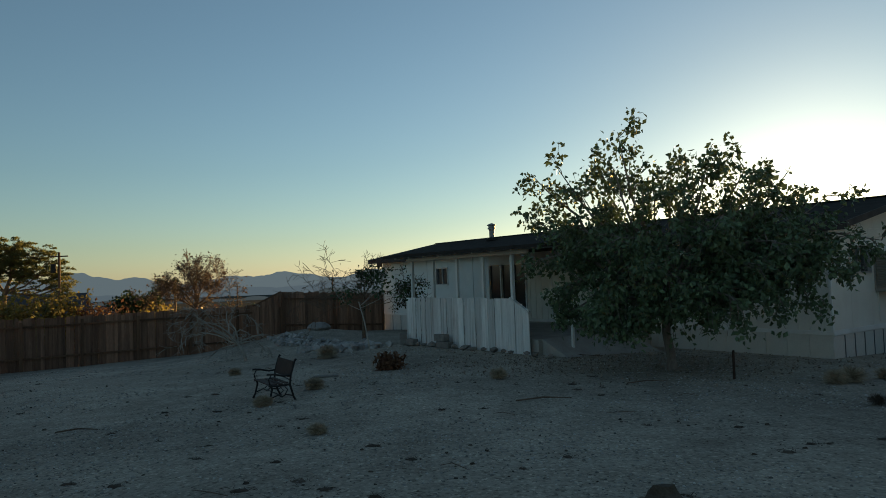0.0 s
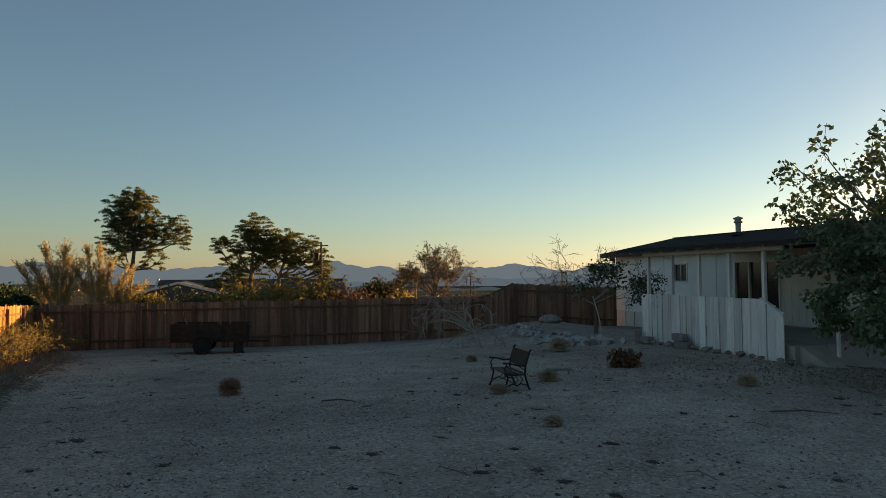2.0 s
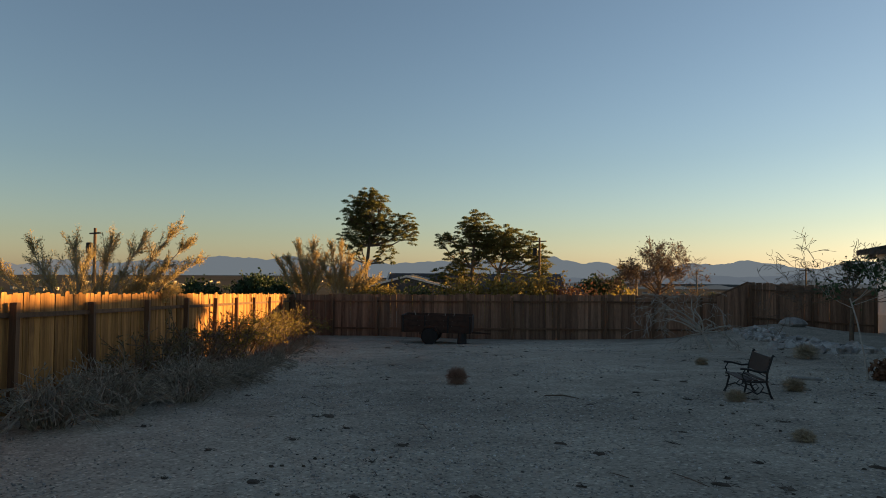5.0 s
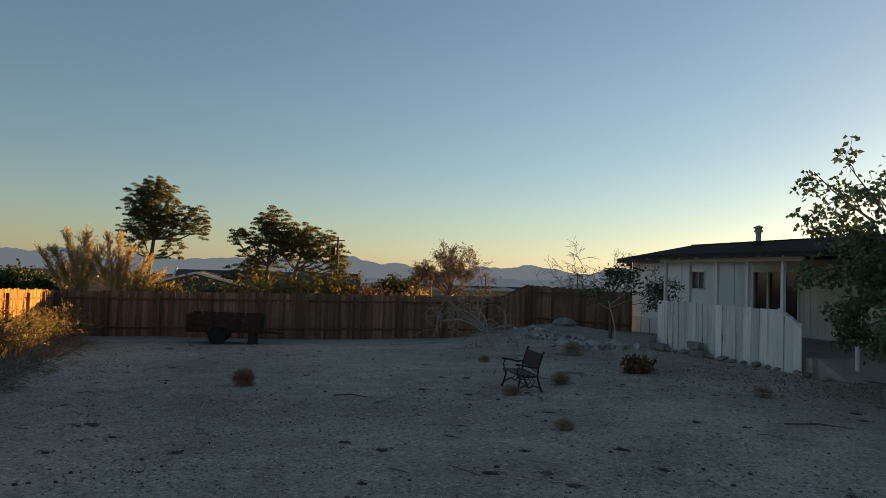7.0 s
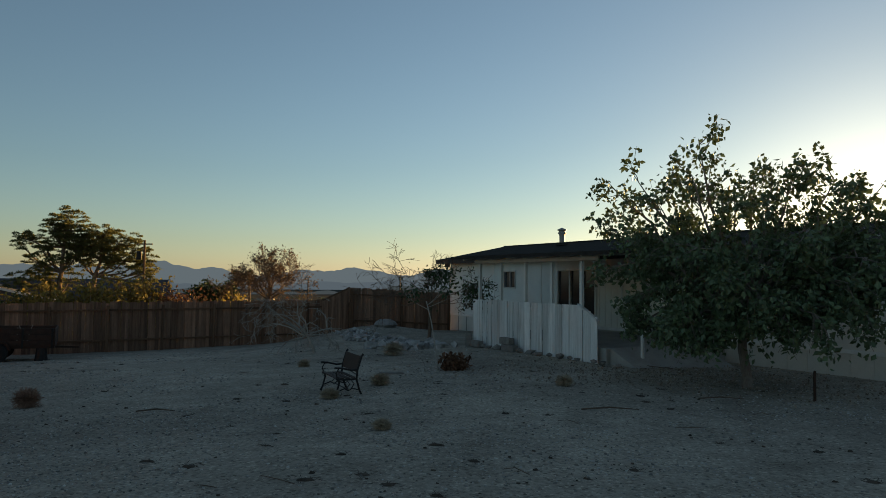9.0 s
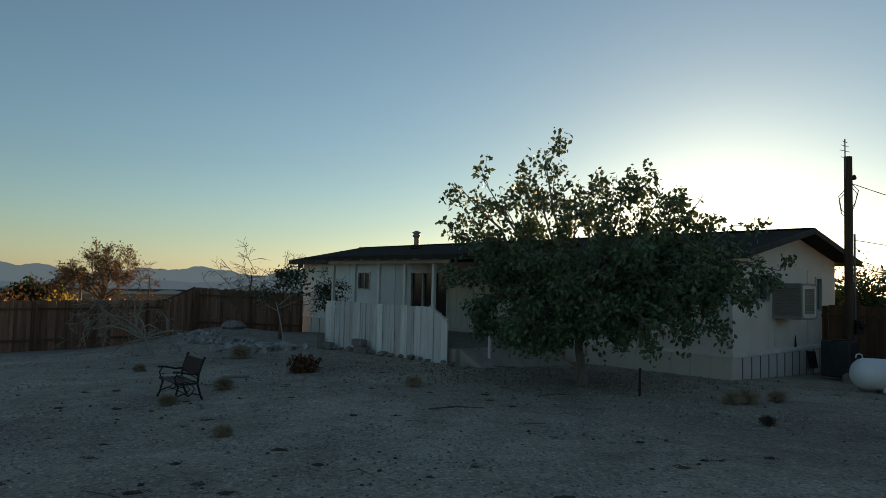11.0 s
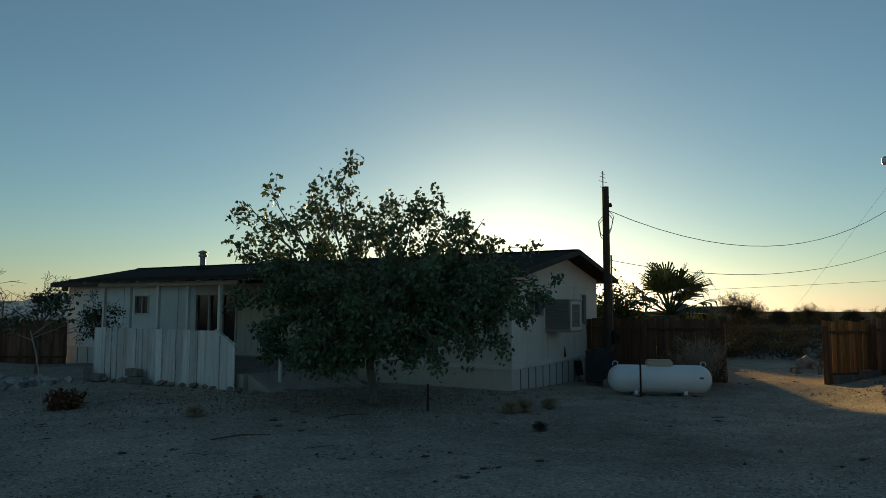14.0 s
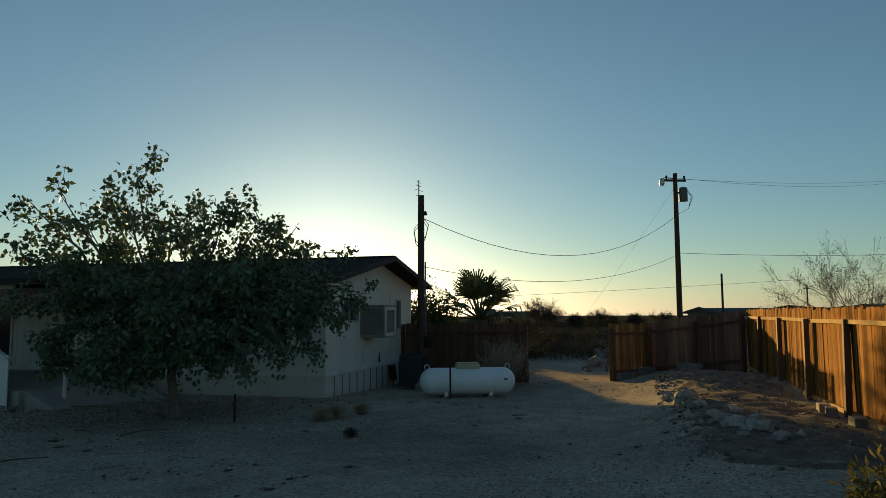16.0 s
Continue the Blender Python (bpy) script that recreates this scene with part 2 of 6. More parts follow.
DRY_TWIG = shade("dry_twig", (0.24, 0.205, 0.16), (0.42, 0.365, 0.295), 4, 0.9, 0, 30, island=0.25)
PALE_TWIG = shade("pale_twig", (0.20, 0.18, 0.15), (0.40, 0.365, 0.315), 4, 0.9, 0, 30, island=0.2)
DRY_LEAF = shade("dry_leaf", (0.09, 0.05, 0.028), (0.19, 0.105, 0.06), 4, 0.8, 0, 30, island=0.35, through_light=0.2)
FADED_LEAF = shade("faded_leaf", (0.085, 0.06, 0.04), (0.17, 0.125, 0.085), 4, 0.85, 0, 30, island=0.35, through_light=0.15)
LITTER = shade("leaf_litter", (0.13, 0.105, 0.078), (0.28, 0.225, 0.165), 4, 0.9, 0, 30, island=0.35)
RED_WEED = shade("russet_weed", (0.19, 0.115, 0.078), (0.33, 0.21, 0.145), 4, 0.9, 0, 30, island=0.3)
BRUSH = shade("dead_brush", (0.15, 0.13, 0.098), (0.33, 0.285, 0.215), 4, 0.9, 0, 30, island=0.3)
DARK_TWIG = shade("dark_twig", (0.085, 0.065, 0.05), (0.18, 0.14, 0.105), 4, 0.9, 0, 30, island=0.25)
DRY_SAGE = shade("dry_sage_leaf", (0.085, 0.07, 0.035), (0.19, 0.15, 0.075), 3, 0.8, 0, 30, island=0.35, through_light=0.3)
TUMBLE = shade("tumbleweed", (0.25, 0.205, 0.14), (0.41, 0.335, 0.225), 4, 0.9, 0, 30, island=0.3)
SCRUB = shade("desert_scrub", (0.028, 0.030, 0.017), (0.07, 0.062, 0.034), 0.6, 0.9, 0, 20, island=0.4, through_light=0.1)
PALM_LEAF = shade("palm_frond", (0.035, 0.05, 0.02), (0.075, 0.09, 0.035), 2, 0.6, 0, 20, island=0.3, through_light=0.12)
PALM_DEAD = shade("dead_frond", (0.16, 0.11, 0.06), (0.28, 0.20, 0.12), 2, 0.8, 0, 20, island=0.3, through_light=0.2)
FAR_WALL = shade("far_stucco", (0.30, 0.28, 0.24), (0.42, 0.39, 0.34), 1, 0.9, 0.1, 20)
FAR_ROOF = shade("far_roof", (0.045, 0.045, 0.05), (0.085, 0.082, 0.085), 2, 0.9, 0.2, 20)
FAR_TRIM = shade("far_trim", (0.55, 0.52, 0.47), (0.66, 0.63, 0.58), 1, 0.8, 0.1, 20)
# Distance haze is held in these colours and their faint glow.
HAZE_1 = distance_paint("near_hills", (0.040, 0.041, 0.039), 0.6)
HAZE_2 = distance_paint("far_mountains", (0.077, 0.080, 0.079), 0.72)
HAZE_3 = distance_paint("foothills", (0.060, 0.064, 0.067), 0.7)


# ---- geometry helpers ----
class Shape:
    """Collects vertices and faces of one mesh."""

    def __init__(self):
        self.v, self.f = [], []

    def add(self, verts, faces, m=None):
        k = len(self.v)
        self.v += [tuple(m @ Vector(p)) if m else tuple(p) for p in verts]
        self.f += [tuple(i + k for i in f) for f in faces]
        return self

    def box(self, c, s, m=None, ch=0.0):
        """A block of centre c and size s, its edges chamfered by ch."""
        x, y, z = [v / 2 for v in s]
        if ch <= 0:
            vs = [(c[0] + i * x, c[1] + j * y, c[2] + k * z) for k in (-1, 1) for j in (-1, 1) for i in (-1, 1)]
            return self.add(vs, [(0, 2, 3, 1), (4, 5, 7, 6), (0, 1, 5, 4), (2, 6, 7, 3), (0, 4, 6, 2), (1, 3, 7, 5)], m)
        bm = bmesh.new()
        bmesh.ops.create_cube(bm, size=1)
        bmesh.ops.scale(bm, vec=s, verts=bm.verts)
        bmesh.ops.bevel(bm, geom=bm.edges[:] , offset=ch, segments=1, affect="EDGES")
        bm.verts.index_update()
        self.add([(v.co.x + c[0], v.co.y + c[1], v.co.z + c[2]) for v in bm.verts], [[v.index for v in f.verts] for f in bm.faces], m)
        bm.free()
        return self

    def tube(self, pts, radii, n=6, caps=True):
        """A round limb through pts with a radius at each."""
        pts = [Vector(p) for p in pts]
        k = len(self.v)
        side = None
        for i, p in enumerate(pts):
            d = (pts[min(i + 1, len(pts) - 1)] - pts[max(i - 1, 0)])
            d = d.normalized() if d.length > 1e-9 else Vector((0, 0, 1))
            if side is None:
                side = d.orthogonal().normalized()
            side = (side - d * side.dot(d))
            side = side.normalized() if side.length > 1e-6 else d.orthogonal().normalized()
            up = d.cross(side)
            for j in range(n):
                a = 2 * math.pi * j / n
                self.v.append(tuple(p + (side * math.cos(a) + up * math.sin(a)) * radii[i]))
        for i in range(len(pts) - 1):
            for j in range(n):
                q = (j + 1) % n
                self.f.append((k + i * n + j, k + i * n + q, k + (i + 1) * n + q, k + (i + 1) * n + j))
        if caps:
            self.f.append(tuple(k + j for j in reversed(range(n))))
            self.f.append(tuple(k + (len(pts) - 1) * n + j for j in range(n)))
        return self

    def lathe(self, prof, n=16, m=None):
        """A turned form from (radius, height) pairs."""
        vs = [(r * math.cos(2 * math.pi * j / n), r * math.sin(2 * math.pi * j / n), z) for r, z in prof for j in range(n)]
        fs = [(i * n + j, i * n + (j + 1) % n, (i + 1) * n + (j + 1) % n, (i + 1) * n + j) for i in range(len(prof) - 1) for j in range(n)]
        fs += [tuple(reversed(range(n))), tuple((len(prof) - 1) * n + j for j in range(n))]
        return self.add(vs, fs, m)

    def leaves(self, centres, size, spread, per, aspect=1.7, droop=0.0):
        """Folded leaf blades strewn round the centres."""
        c = np.repeat(np.asarray(centres, float), per, axis=0)
        n = len(c)
        if n == 0:
            return self
        c = c + nrng.normal(0, spread, (n, 3))
        d = nrng.normal(0, 1, (n, 3))
        d[:, 2] -= droop
        d /= np.linalg.norm(d, axis=1)[:, None]
        s = np.cross(d, nrng.normal(0, 1, (n, 3)))
        s /= np.linalg.norm(s, axis=1)[:, None] + 1e-9
        up = np.cross(s, d)
        L = size * nrng.uniform(0.65, 1.3, n)[:, None]
        w = L / aspect / 2
        k = len(self.v)
        base, tip = c, c + d * L
        mid = c + d * L * 0.45
        a, b = mid + s * w + up * w * 0.35, mid - s * w + up * w * 0.35
        self.v += [tuple(p) for q in zip(base, a, tip, b) for p in q]
        for i in range(n):
            o = k + 4 * i
            self.f.append((o, o + 1, o + 2))
            self.f.append((o, o + 2, o + 3))
        return self

    def blades(self, pts, dirs, size, aspect=6.0, stray=0.35):
        """Narrow flat blades at pts, pointing along dirs."""
        p, d = np.asarray(pts, float), np.asarray(dirs, float)
        n = len(p)
        d = d / (np.linalg.norm(d, axis=1)[:, None] + 1e-9) + nrng.normal(0, stray, (n, 3))
        d /= np.linalg.norm(d, axis=1)[:, None]
        w = np.cross(d, nrng.normal(0, 1, (n, 3)))
        w /= np.linalg.norm(w, axis=1)[:, None] + 1e-9
        L = size * nrng.uniform(0.6, 1.35, n)[:, None]
        k = len(self.v)
        tip, mid = p + d * L, p + d * L * 0.45
        a, b = mid + w * L / aspect / 2, mid - w * L / aspect / 2
        self.v += [tuple(q) for row in zip(p, a, tip, b) for q in row]
        self.f += [(k + 4 * i, k + 4 * i + 1, k + 4 * i + 2, k + 4 * i + 3) for i in range(n)]
        return self

    def mesh(self, name, mat, smooth=False):
        me = bpy.data.meshes.new(name)
        me.from_pydata(self.v, [], self.f)
        if mat:
            me.materials.append(mat)
        if smooth:
            me.polygons.foreach_set("use_smooth", [True] * len(me.polygons))
            me.set_sharp_from_angle(angle=radians(40))
        me.update()
        return me


def thing(name, label, category, m=None, group="", kind=""):
    ob = new(name)
    if m is not None:
        ob.matrix_world = m
    return tagged(ob, label, category, group, kind)


def part(name, shape, mat, parent, label="", m=None, smooth=False):
    ob = new(name, shape if isinstance(shape, bpy.types.Mesh) else shape.mesh(name, mat, smooth))
    ob.parent = parent
    if m is not None:
        ob.matrix_local = m
    return tagged(ob, label)


def solo(name, shape, mat, label, category, m=None, group="", kind="", smooth=False):
    ob = new(name, shape.mesh(name, mat, smooth))
    if m is not None:
        ob.matrix_world = m
    return tagged(ob, label, category, group, kind)


def smooth_step(a, b, x):
    t = min(1.0, max(0.0, (x - a) / (b - a)))
    return t * t * (3 - 2 * t)


# ---- plan ----
HOUSE = pose(9.41, 16.96, -0.60, 0, 0, 35.5)        # x runs along the gable end, y along the front
RF_A, RF_B = Vector((9.6, 2.75)), Vector((22.9, 12.6))   # side fence by the drive
RF_D = (RF_B - RF_A).normalized()


def slope(x, y):
    """The land falls gently away from the camera's place, towards the valley and the gate."""
    return (-0.0218 * y - x * (0.026 if x > 0 else 0.0033)) * min(1.0, 160.0 / max(1.0, math.hypot(x, y)))


def up(x, y, z):
    """A place at height z over the sloping land."""
    return x, y, z + slope(x, y)


def terrain(x, y):
    z = slope(x, y) + max(0.036 * min(x, 0.0), -0.85) * smooth_step(0.5, -4.0, x)
    z -= 0.2 * smooth_step(14, 27, y) * smooth_step(-4, -11, x) * smooth_step(-24, -16, x)
    z += 0.30 * smooth_step(14.2, 18.0, x) * smooth_step(3, 8, y)
    q = (x - RF_A.x) * -RF_D.y + (y - RF_A.y) * RF_D.x      # distance from the side fence
    along = (x - RF_A.x) * RF_D.x + (y - RF_A.y) * RF_D.y
    z += (0.36 + 0.02 * max(0, min(along, 18))) * smooth_step(4.2, 1.6, q) * smooth_step(-6, 2, along) * smooth_step(40, 22, along) * (0.55 if x > 17 else 1.0)
    z += 0.55 * math.exp(-(((x + 6.4) / 2.6) ** 2 + ((y - 30.5) / 3.2) ** 2))       # rubble mound by the fence step
    s = -0.75 * x + 0.66 * y
    r = math.hypot(x, y)
    az = math.degrees(math.atan2(x, y))
    if s > 31.5:
        z -= 7.0 * (1 - math.exp(-(s - 31.5) / 170.0)) + (26.0 + 34.0 * smooth_step(-47, -36, az)) * (1 - math.exp(-(s - 31.5) / 1600.0))
    if r > 24 and 20 < az < 130:
        z += (2.1 * smooth_step(24, 60, r) - 22.0 * (1 - math.exp(-max(0.0, r - 90.0) / 600.0))) * smooth_step(20, 42, az) * smooth_step(130, 100, az)
    if r < 60:
        z += 0.035 * noise.noise((x * 0.35, y * 0.35, 3.0)) * min(1, r / 4)
        z += 0.012 * noise.noise((x * 1.7, y * 1.7, 9.0))
    elif r > 80:
        z += 0.6 * noise.noise((x * 0.012, y * 0.012, 5.0)) * smooth_step(80, 200, r)
    return z


def on_ground(x, y, rz=0.0, sink=0.0):
    return pose(x, y, terrain(x, y) - sink, 0, 0, rz)


# ---- ground ----
def build_ground():
    g = Shape()
    radii = [0.0] + [0.6 * 1.045 ** i for i in range(206)]
    radii = [r for r in radii if r < 4600] + [4700.0]
    n = 220
    g.v.append((0, 0, terrain(0, 0)))
    for r in radii[1:]:
        for j in range(n):
            a = 2 * math.pi * j / n
            x, y = r * math.sin(a), r * math.cos(a)
            g.v.append((x, y, terrain(x, y)))
    for j in range(n):
        g.f.append((0, 1 + (j + 1) % n, 1 + j))
    for i in range(len(radii) - 2):
        for j in range(n):
            a, b = 1 + i * n + j, 1 + i * n + (j + 1) % n
            g.f.append((a, b, b + n, a + n))
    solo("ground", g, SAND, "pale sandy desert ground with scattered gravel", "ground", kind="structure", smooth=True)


build_ground()


def blob(seed, r, sq=(1, 1, 0.7), sub=1, rough=0.25):
    """An irregular stone or clod."""
    bm = bmesh.new()
    bmesh.ops.create_icosphere(bm, subdivisions=sub, radius=1)
    for v in bm.verts:
        o = Vector((seed * 3.1, seed * 1.7, 0))
        k = 1 + rough * 1.6 * noise.noise(v.co * 1.3 + o) + (rough * 0.7 * noise.noise(v.co * 3.1 + o) if sub > 1 else 0)
        v.co = Vector((v.co.x * sq[0], v.co.y * sq[1], v.co.z * sq[2])) * k * r
    bm.verts.index_update()
    s = Shape().add([tuple(v.co) for v in bm.verts], [[v.index for v in f.verts] for f in bm.faces])
    bm.free()
    return s


# ---- house ----
def build_house():
    h = thing("house", "long cream mobile home with a low dark gable roof", "house", HOUSE)
    W, L, SK, EV, RZ, RA = 7.35, 21.5, 0.60, 3.22, 4.15, 3.85
    t = 0.10

    def wall(name, c, s, mat=WALL_PAINT, label=""):
        return part(name, Shape().box(c, s, ch=0.006), mat, h, label)
    # front wall, with openings for the window, the porch slider
    holes = [(1.6, 3.2, 1.75, 2.75), (10.9, 13.15, 0.62, 2.72), (15.95, 16.85, 1.98, 2.74)]
    y = 0.0
    for a, b, z0, z1 in holes:
        paint = GABLE_SIDING if a < 11 else WALL_PAINT
        wall("wall", (t / 2, (y + a) / 2, (SK + EV) / 2), (t, a - y, EV - SK), paint)
        wall("wall", (t / 2, (a + b) / 2, (z1 + EV) / 2), (t, b - a, EV - z1), paint)
        if z0 - SK > 0.1:
            wall("wall", (t / 2, (a + b) / 2, (z0 + SK) / 2), (t, b - a, z0 - SK), paint)
        y = b
    wall("wall", (t / 2, (y + L) / 2, (SK + EV) / 2), (t, L - y, EV - SK))
    wall("wall", (W - t / 2, L / 2, (SK + EV) / 2), (t, L, EV - SK))
    # ends; the near one has two windows and the cooler
    eh = [(1.05, 2.2, 2.04, 2.80), (5.60, 6.10, 1.74, 2.77)]
    x = t
    for a, b, z0, z1 in eh:
        wall("wall", ((x + a) / 2, t / 2, (SK + EV) / 2), (a - x, t, EV - SK), GABLE_SIDING)
        wall("wall", ((a + b) / 2, t / 2, (z1 + EV) / 2), (b - a, t, EV - z1), GABLE_SIDING)
        wall("wall", ((a + b) / 2, t / 2, (z0 + SK) / 2), (b - a, t, z0 - SK), GABLE_SIDING)
        x = b
    wall("wall", ((x + W - t) / 2, t / 2, (SK + EV) / 2), (W - t - x, t, EV - SK), GABLE_SIDING)
    wall("wall", (W / 2, L - t / 2, (SK + EV) / 2), (W - 2 * t, t, EV - SK))
    for yy in (t / 2 + 0.003, L - t / 2):
        g = Shape()
        prof = [(0, EV), (W, EV), (W, EV + 0.14), (RA, RZ - 0.12), (0, EV + 0.14)]
        g.add([(px, yy - t / 2, pz) for px, pz in prof] + [(px, yy + t / 2, pz) for px, pz in prof],
              [(0, 1, 2, 3, 4), (9, 8, 7, 6, 5)] + [(i, i + 5, (i + 1) % 5 + 5, (i + 1) % 5) for i in range(5)])
        part("gable", g, GABLE_SIDING, h)
    # ribs of the siding on the front, battens and belly band on the end
    rib = Shape().box((0, 0, 0), (0.018, 0.03, EV - SK - 0.06)).mesh("siding_rib", GABLE_SIDING)
    yy = 0.25
    while yy < 10.8:
        if not 1.5 < yy < 3.3:
            part("siding_rib", rib, None, h, m=pose(-0.008, yy, (SK + EV) / 2))
        yy += 0.3
    part("band", Shape().box((W / 2, -0.02, SK + 0.02), (W + 0.04, 0.035, 0.12), ch=0.005), TRIM_PAINT, h, "white belly band")
    part("band", Shape().box((-0.02, L / 2 , SK + 0.02), (0.035, L, 0.10), ch=0.005), TRIM_PAINT, h)
    part("band", Shape().box((W / 2, -0.012, 3.0), (W, 0.02, 0.05)), GABLE_SIDING, h)
    for xx in (2.6, 5.0):
        part("batten", Shape().box((xx, -0.012, 1.85), (0.05, 0.02, 2.2)), GABLE_SIDING, h)
    for yy in (0, L):
        part("corner_trim", Shape().box((-0.012, yy, (SK + EV) / 2), (0.06, 0.06, EV - SK), ch=0.005), TRIM_PAINT, h)
    # skirting sheets
    sk = Shape().box((0, 0, 0), (0.03, 0.56, SK + 0.35), ch=0.004).mesh("skirting_panel", SKIRT_PAINT)
    for i in range(38):
        part("skirting_panel", sk, None, h, m=pose(0.0 + rng.uniform(-.004, .004), 0.29 + i * 0.566, SK / 2 - 0.18))
    bt = Shape().box((0, 0, 0), (0.05, 0.03, SK + 0.3)).mesh("skirting_batten", GREY_SHEET)
    for i in range(13):
        part("skirting_panel", sk, None, h, m=pose(0.28 + i * 0.54, 0.01, SK / 2 - 0.18, 0, 0, 90))
        part("skirting_batten", bt, None, h, m=pose(0.56 + i * 0.54, -0.012, SK / 2 - 0.15) @ Matrix.Diagonal((0.5, 0.6, 0.86, 1)))
    for i in range(3):
        part("skirting_batten", bt, None, h, m=pose(-0.02, L - 0.8 - i * 0.75, SK / 2 - 0.15) @ Matrix.Diagonal((0.5, 0.8, 0.86, 1)))
    # roof: two slabs with overhangs, fascia
    y0, y1 = -0.62, L + 0.75
    e0, e1 = -0.45, 7.92
    z0 = 3.30
    for (xa, za), (xb, zb), nm in (((e0, z0), (RA, RZ), "roof"), ((RA, RZ), (e1, z0 + 0.02), "roof")):
        g = Shape()
        th = 0.13
        vs = [(xa, y0, za), (xb, y0, zb), (xb, y1, zb), (xa, y1, za)]
        g.add([(p[0], p[1], p[2] - th) for p in vs] + vs, [(0, 3, 2, 1), (4, 5, 6, 7), (0, 1, 5, 4), (1, 2, 6, 5), (2, 3, 7, 6), (3, 0, 4, 7)])
        part(nm, g, ROOF, h, "dark shingled roof slope")
    cap = Shape().box((0, 0, 0), (0.3, y1 - y0, 0.03), ch=0.01)
    part("ridge_cap", cap, ROOF, h, m=pose(RA, (y0 + y1) / 2, RZ + 0.012))
    part("fascia", Shape().box((e0 - 0.016, (y0 + y1) / 2, z0 - 0.09), (0.03, y1 - y0, 0.2), ch=0.004), FASCIA, h)
    for yy in (y0 - 0.016, y1 + 0.016):
        for (xa, za), (xb, zb) in (((e0, z0), (RA, RZ)), ((RA, RZ), (e1, z0 + 0.02))):
            g = Shape()
            g.add([(xa, yy - .015, za - .15), (xb, yy - .015, zb - .15), (xb, yy - .015, zb + .012), (xa, yy - .015, za + .012),
                   (xa, yy + .015, za - .15), (xb, yy + .015, zb - .15), (xb, yy + .015, zb + .012), (xa, yy + .015, za + .012)],
                  [(0, 1, 2, 3), (7, 6, 5, 4), (0, 4, 5, 1), (1, 5, 6, 2), (2, 6, 7, 3), (3, 7, 4, 0)])
            part("rake_board", g, FASCIA, h)

    def window(name, m, w, hh, label, mull=1):
        o = part(name, Shape().box((0, 0.05, 0), (w - 0.02, 0.012, hh - 0.02)), GLASS, h, label, m)
        fr = Shape()
        for sx in (-1, 1):
            fr.box((sx * (w / 2 - 0.02), 0.0, 0), (0.045, 0.09, hh + 0.02))
        for sz in (-1, 1):
            fr.box((0, 0.0, sz * (hh / 2 - 0.02)), (w - 0.085, 0.09, 0.045))
        part("frame", fr, ALU, o)
        for i in range(mull):
            part("mullion", Shape().box(((i + 1) * w / (mull + 1) - w / 2, 0.02, 0), (0.035, 0.05, hh - 0.085)), ALU, o)
        return o
    # end windows look along -y; front ones along -x
    window("window", pose(1.625, 0.0, 2.42), 1.15, 0.76, "dark aluminium-framed window")
    window("window", pose(5.85, 0.0, 2.255), 0.5, 1.03, "narrow dark window", 0)
    window("window", pose(0.0, 16.4, 2.36, 0, 0, -90), 0.9, 0.76, "small sliding window in a white frame")
    window("window", pose(0.0, 2.4, 2.25, 0, 0, -90), 1.6, 1.0, "wide sliding window")
    d = part("sliding_door", Shape().box((0, 0.05, 0), (2.23, 0.012, 2.08)), GLASS, h, "dark sliding glass door", pose(0.0, 12.025, 1.67, 0, 0, -90))
    fr = Shape()
    for xx in (-1.09, -0.35, 0.35, 1.09):
        fr.box((xx, 0.0, 0), (0.06, 0.10, 2.09))
    part("frame", fr, TRIM_PAINT, d)
    # wall panel battens above the porch
    for yy in (9.6, 14.2, 17.6, 19.6):
        part("batten", Shape().box((-0.012, yy, 1.95), (0.02, 0.05, 2.3)), WALL_PAINT, h)
    # dark corner under the far eave
    part("eave_block", Shape().box((-0.12, L + 0.2, 3.06), (0.16, 0.3, 0.24), ch=0.01), FASCIA, h)
    # loose access panel and a torn strip at the end wall
    part("access_panel", Shape().box((0, 0, 0), (0.62, 0.03, 0.5), ch=0.006), DARK, h, "black loose access panel", pose(5.1, -0.10, 0.25, -10, 4, 0))
    part("torn_strip", Shape().add([(3.95, -0.03, 0.62), (4.12, -0.03, 0.62), (4.0, -0.03, 1.02), (3.95, -0.012, 0.62), (4.12, -0.012, 0.62), (4.0, -0.012, 1.02)], [(0, 1, 2), (5, 4, 3), (0, 3, 4, 1), (1, 4, 5, 2), (2, 5, 3, 0)]), DARK, h)
    # flue
    f = part("flue", Shape().lathe([(0.12, 0), (0.12, 0.52)], 14), FLUE, h, "galvanised flue pipe", pose(2.75, 16.2, 3.95), smooth=True)
    part("storm_collar", Shape().lathe([(0.30, -0.02), (0.24, 0.10), (0.16, 0.13)], 14), ROOF, f)
    part("flue_cap", Shape().lathe([(0.13, 0.44), (0.13, 0.50), (0.19, 0.52), (0.19, 0.58), (0.15, 0.60), (0.15, 0.66), (0.21, 0.68), (0.21, 0.72), (0.02, 0.80)], 14), FLUE, f, smooth=True)


build_house()


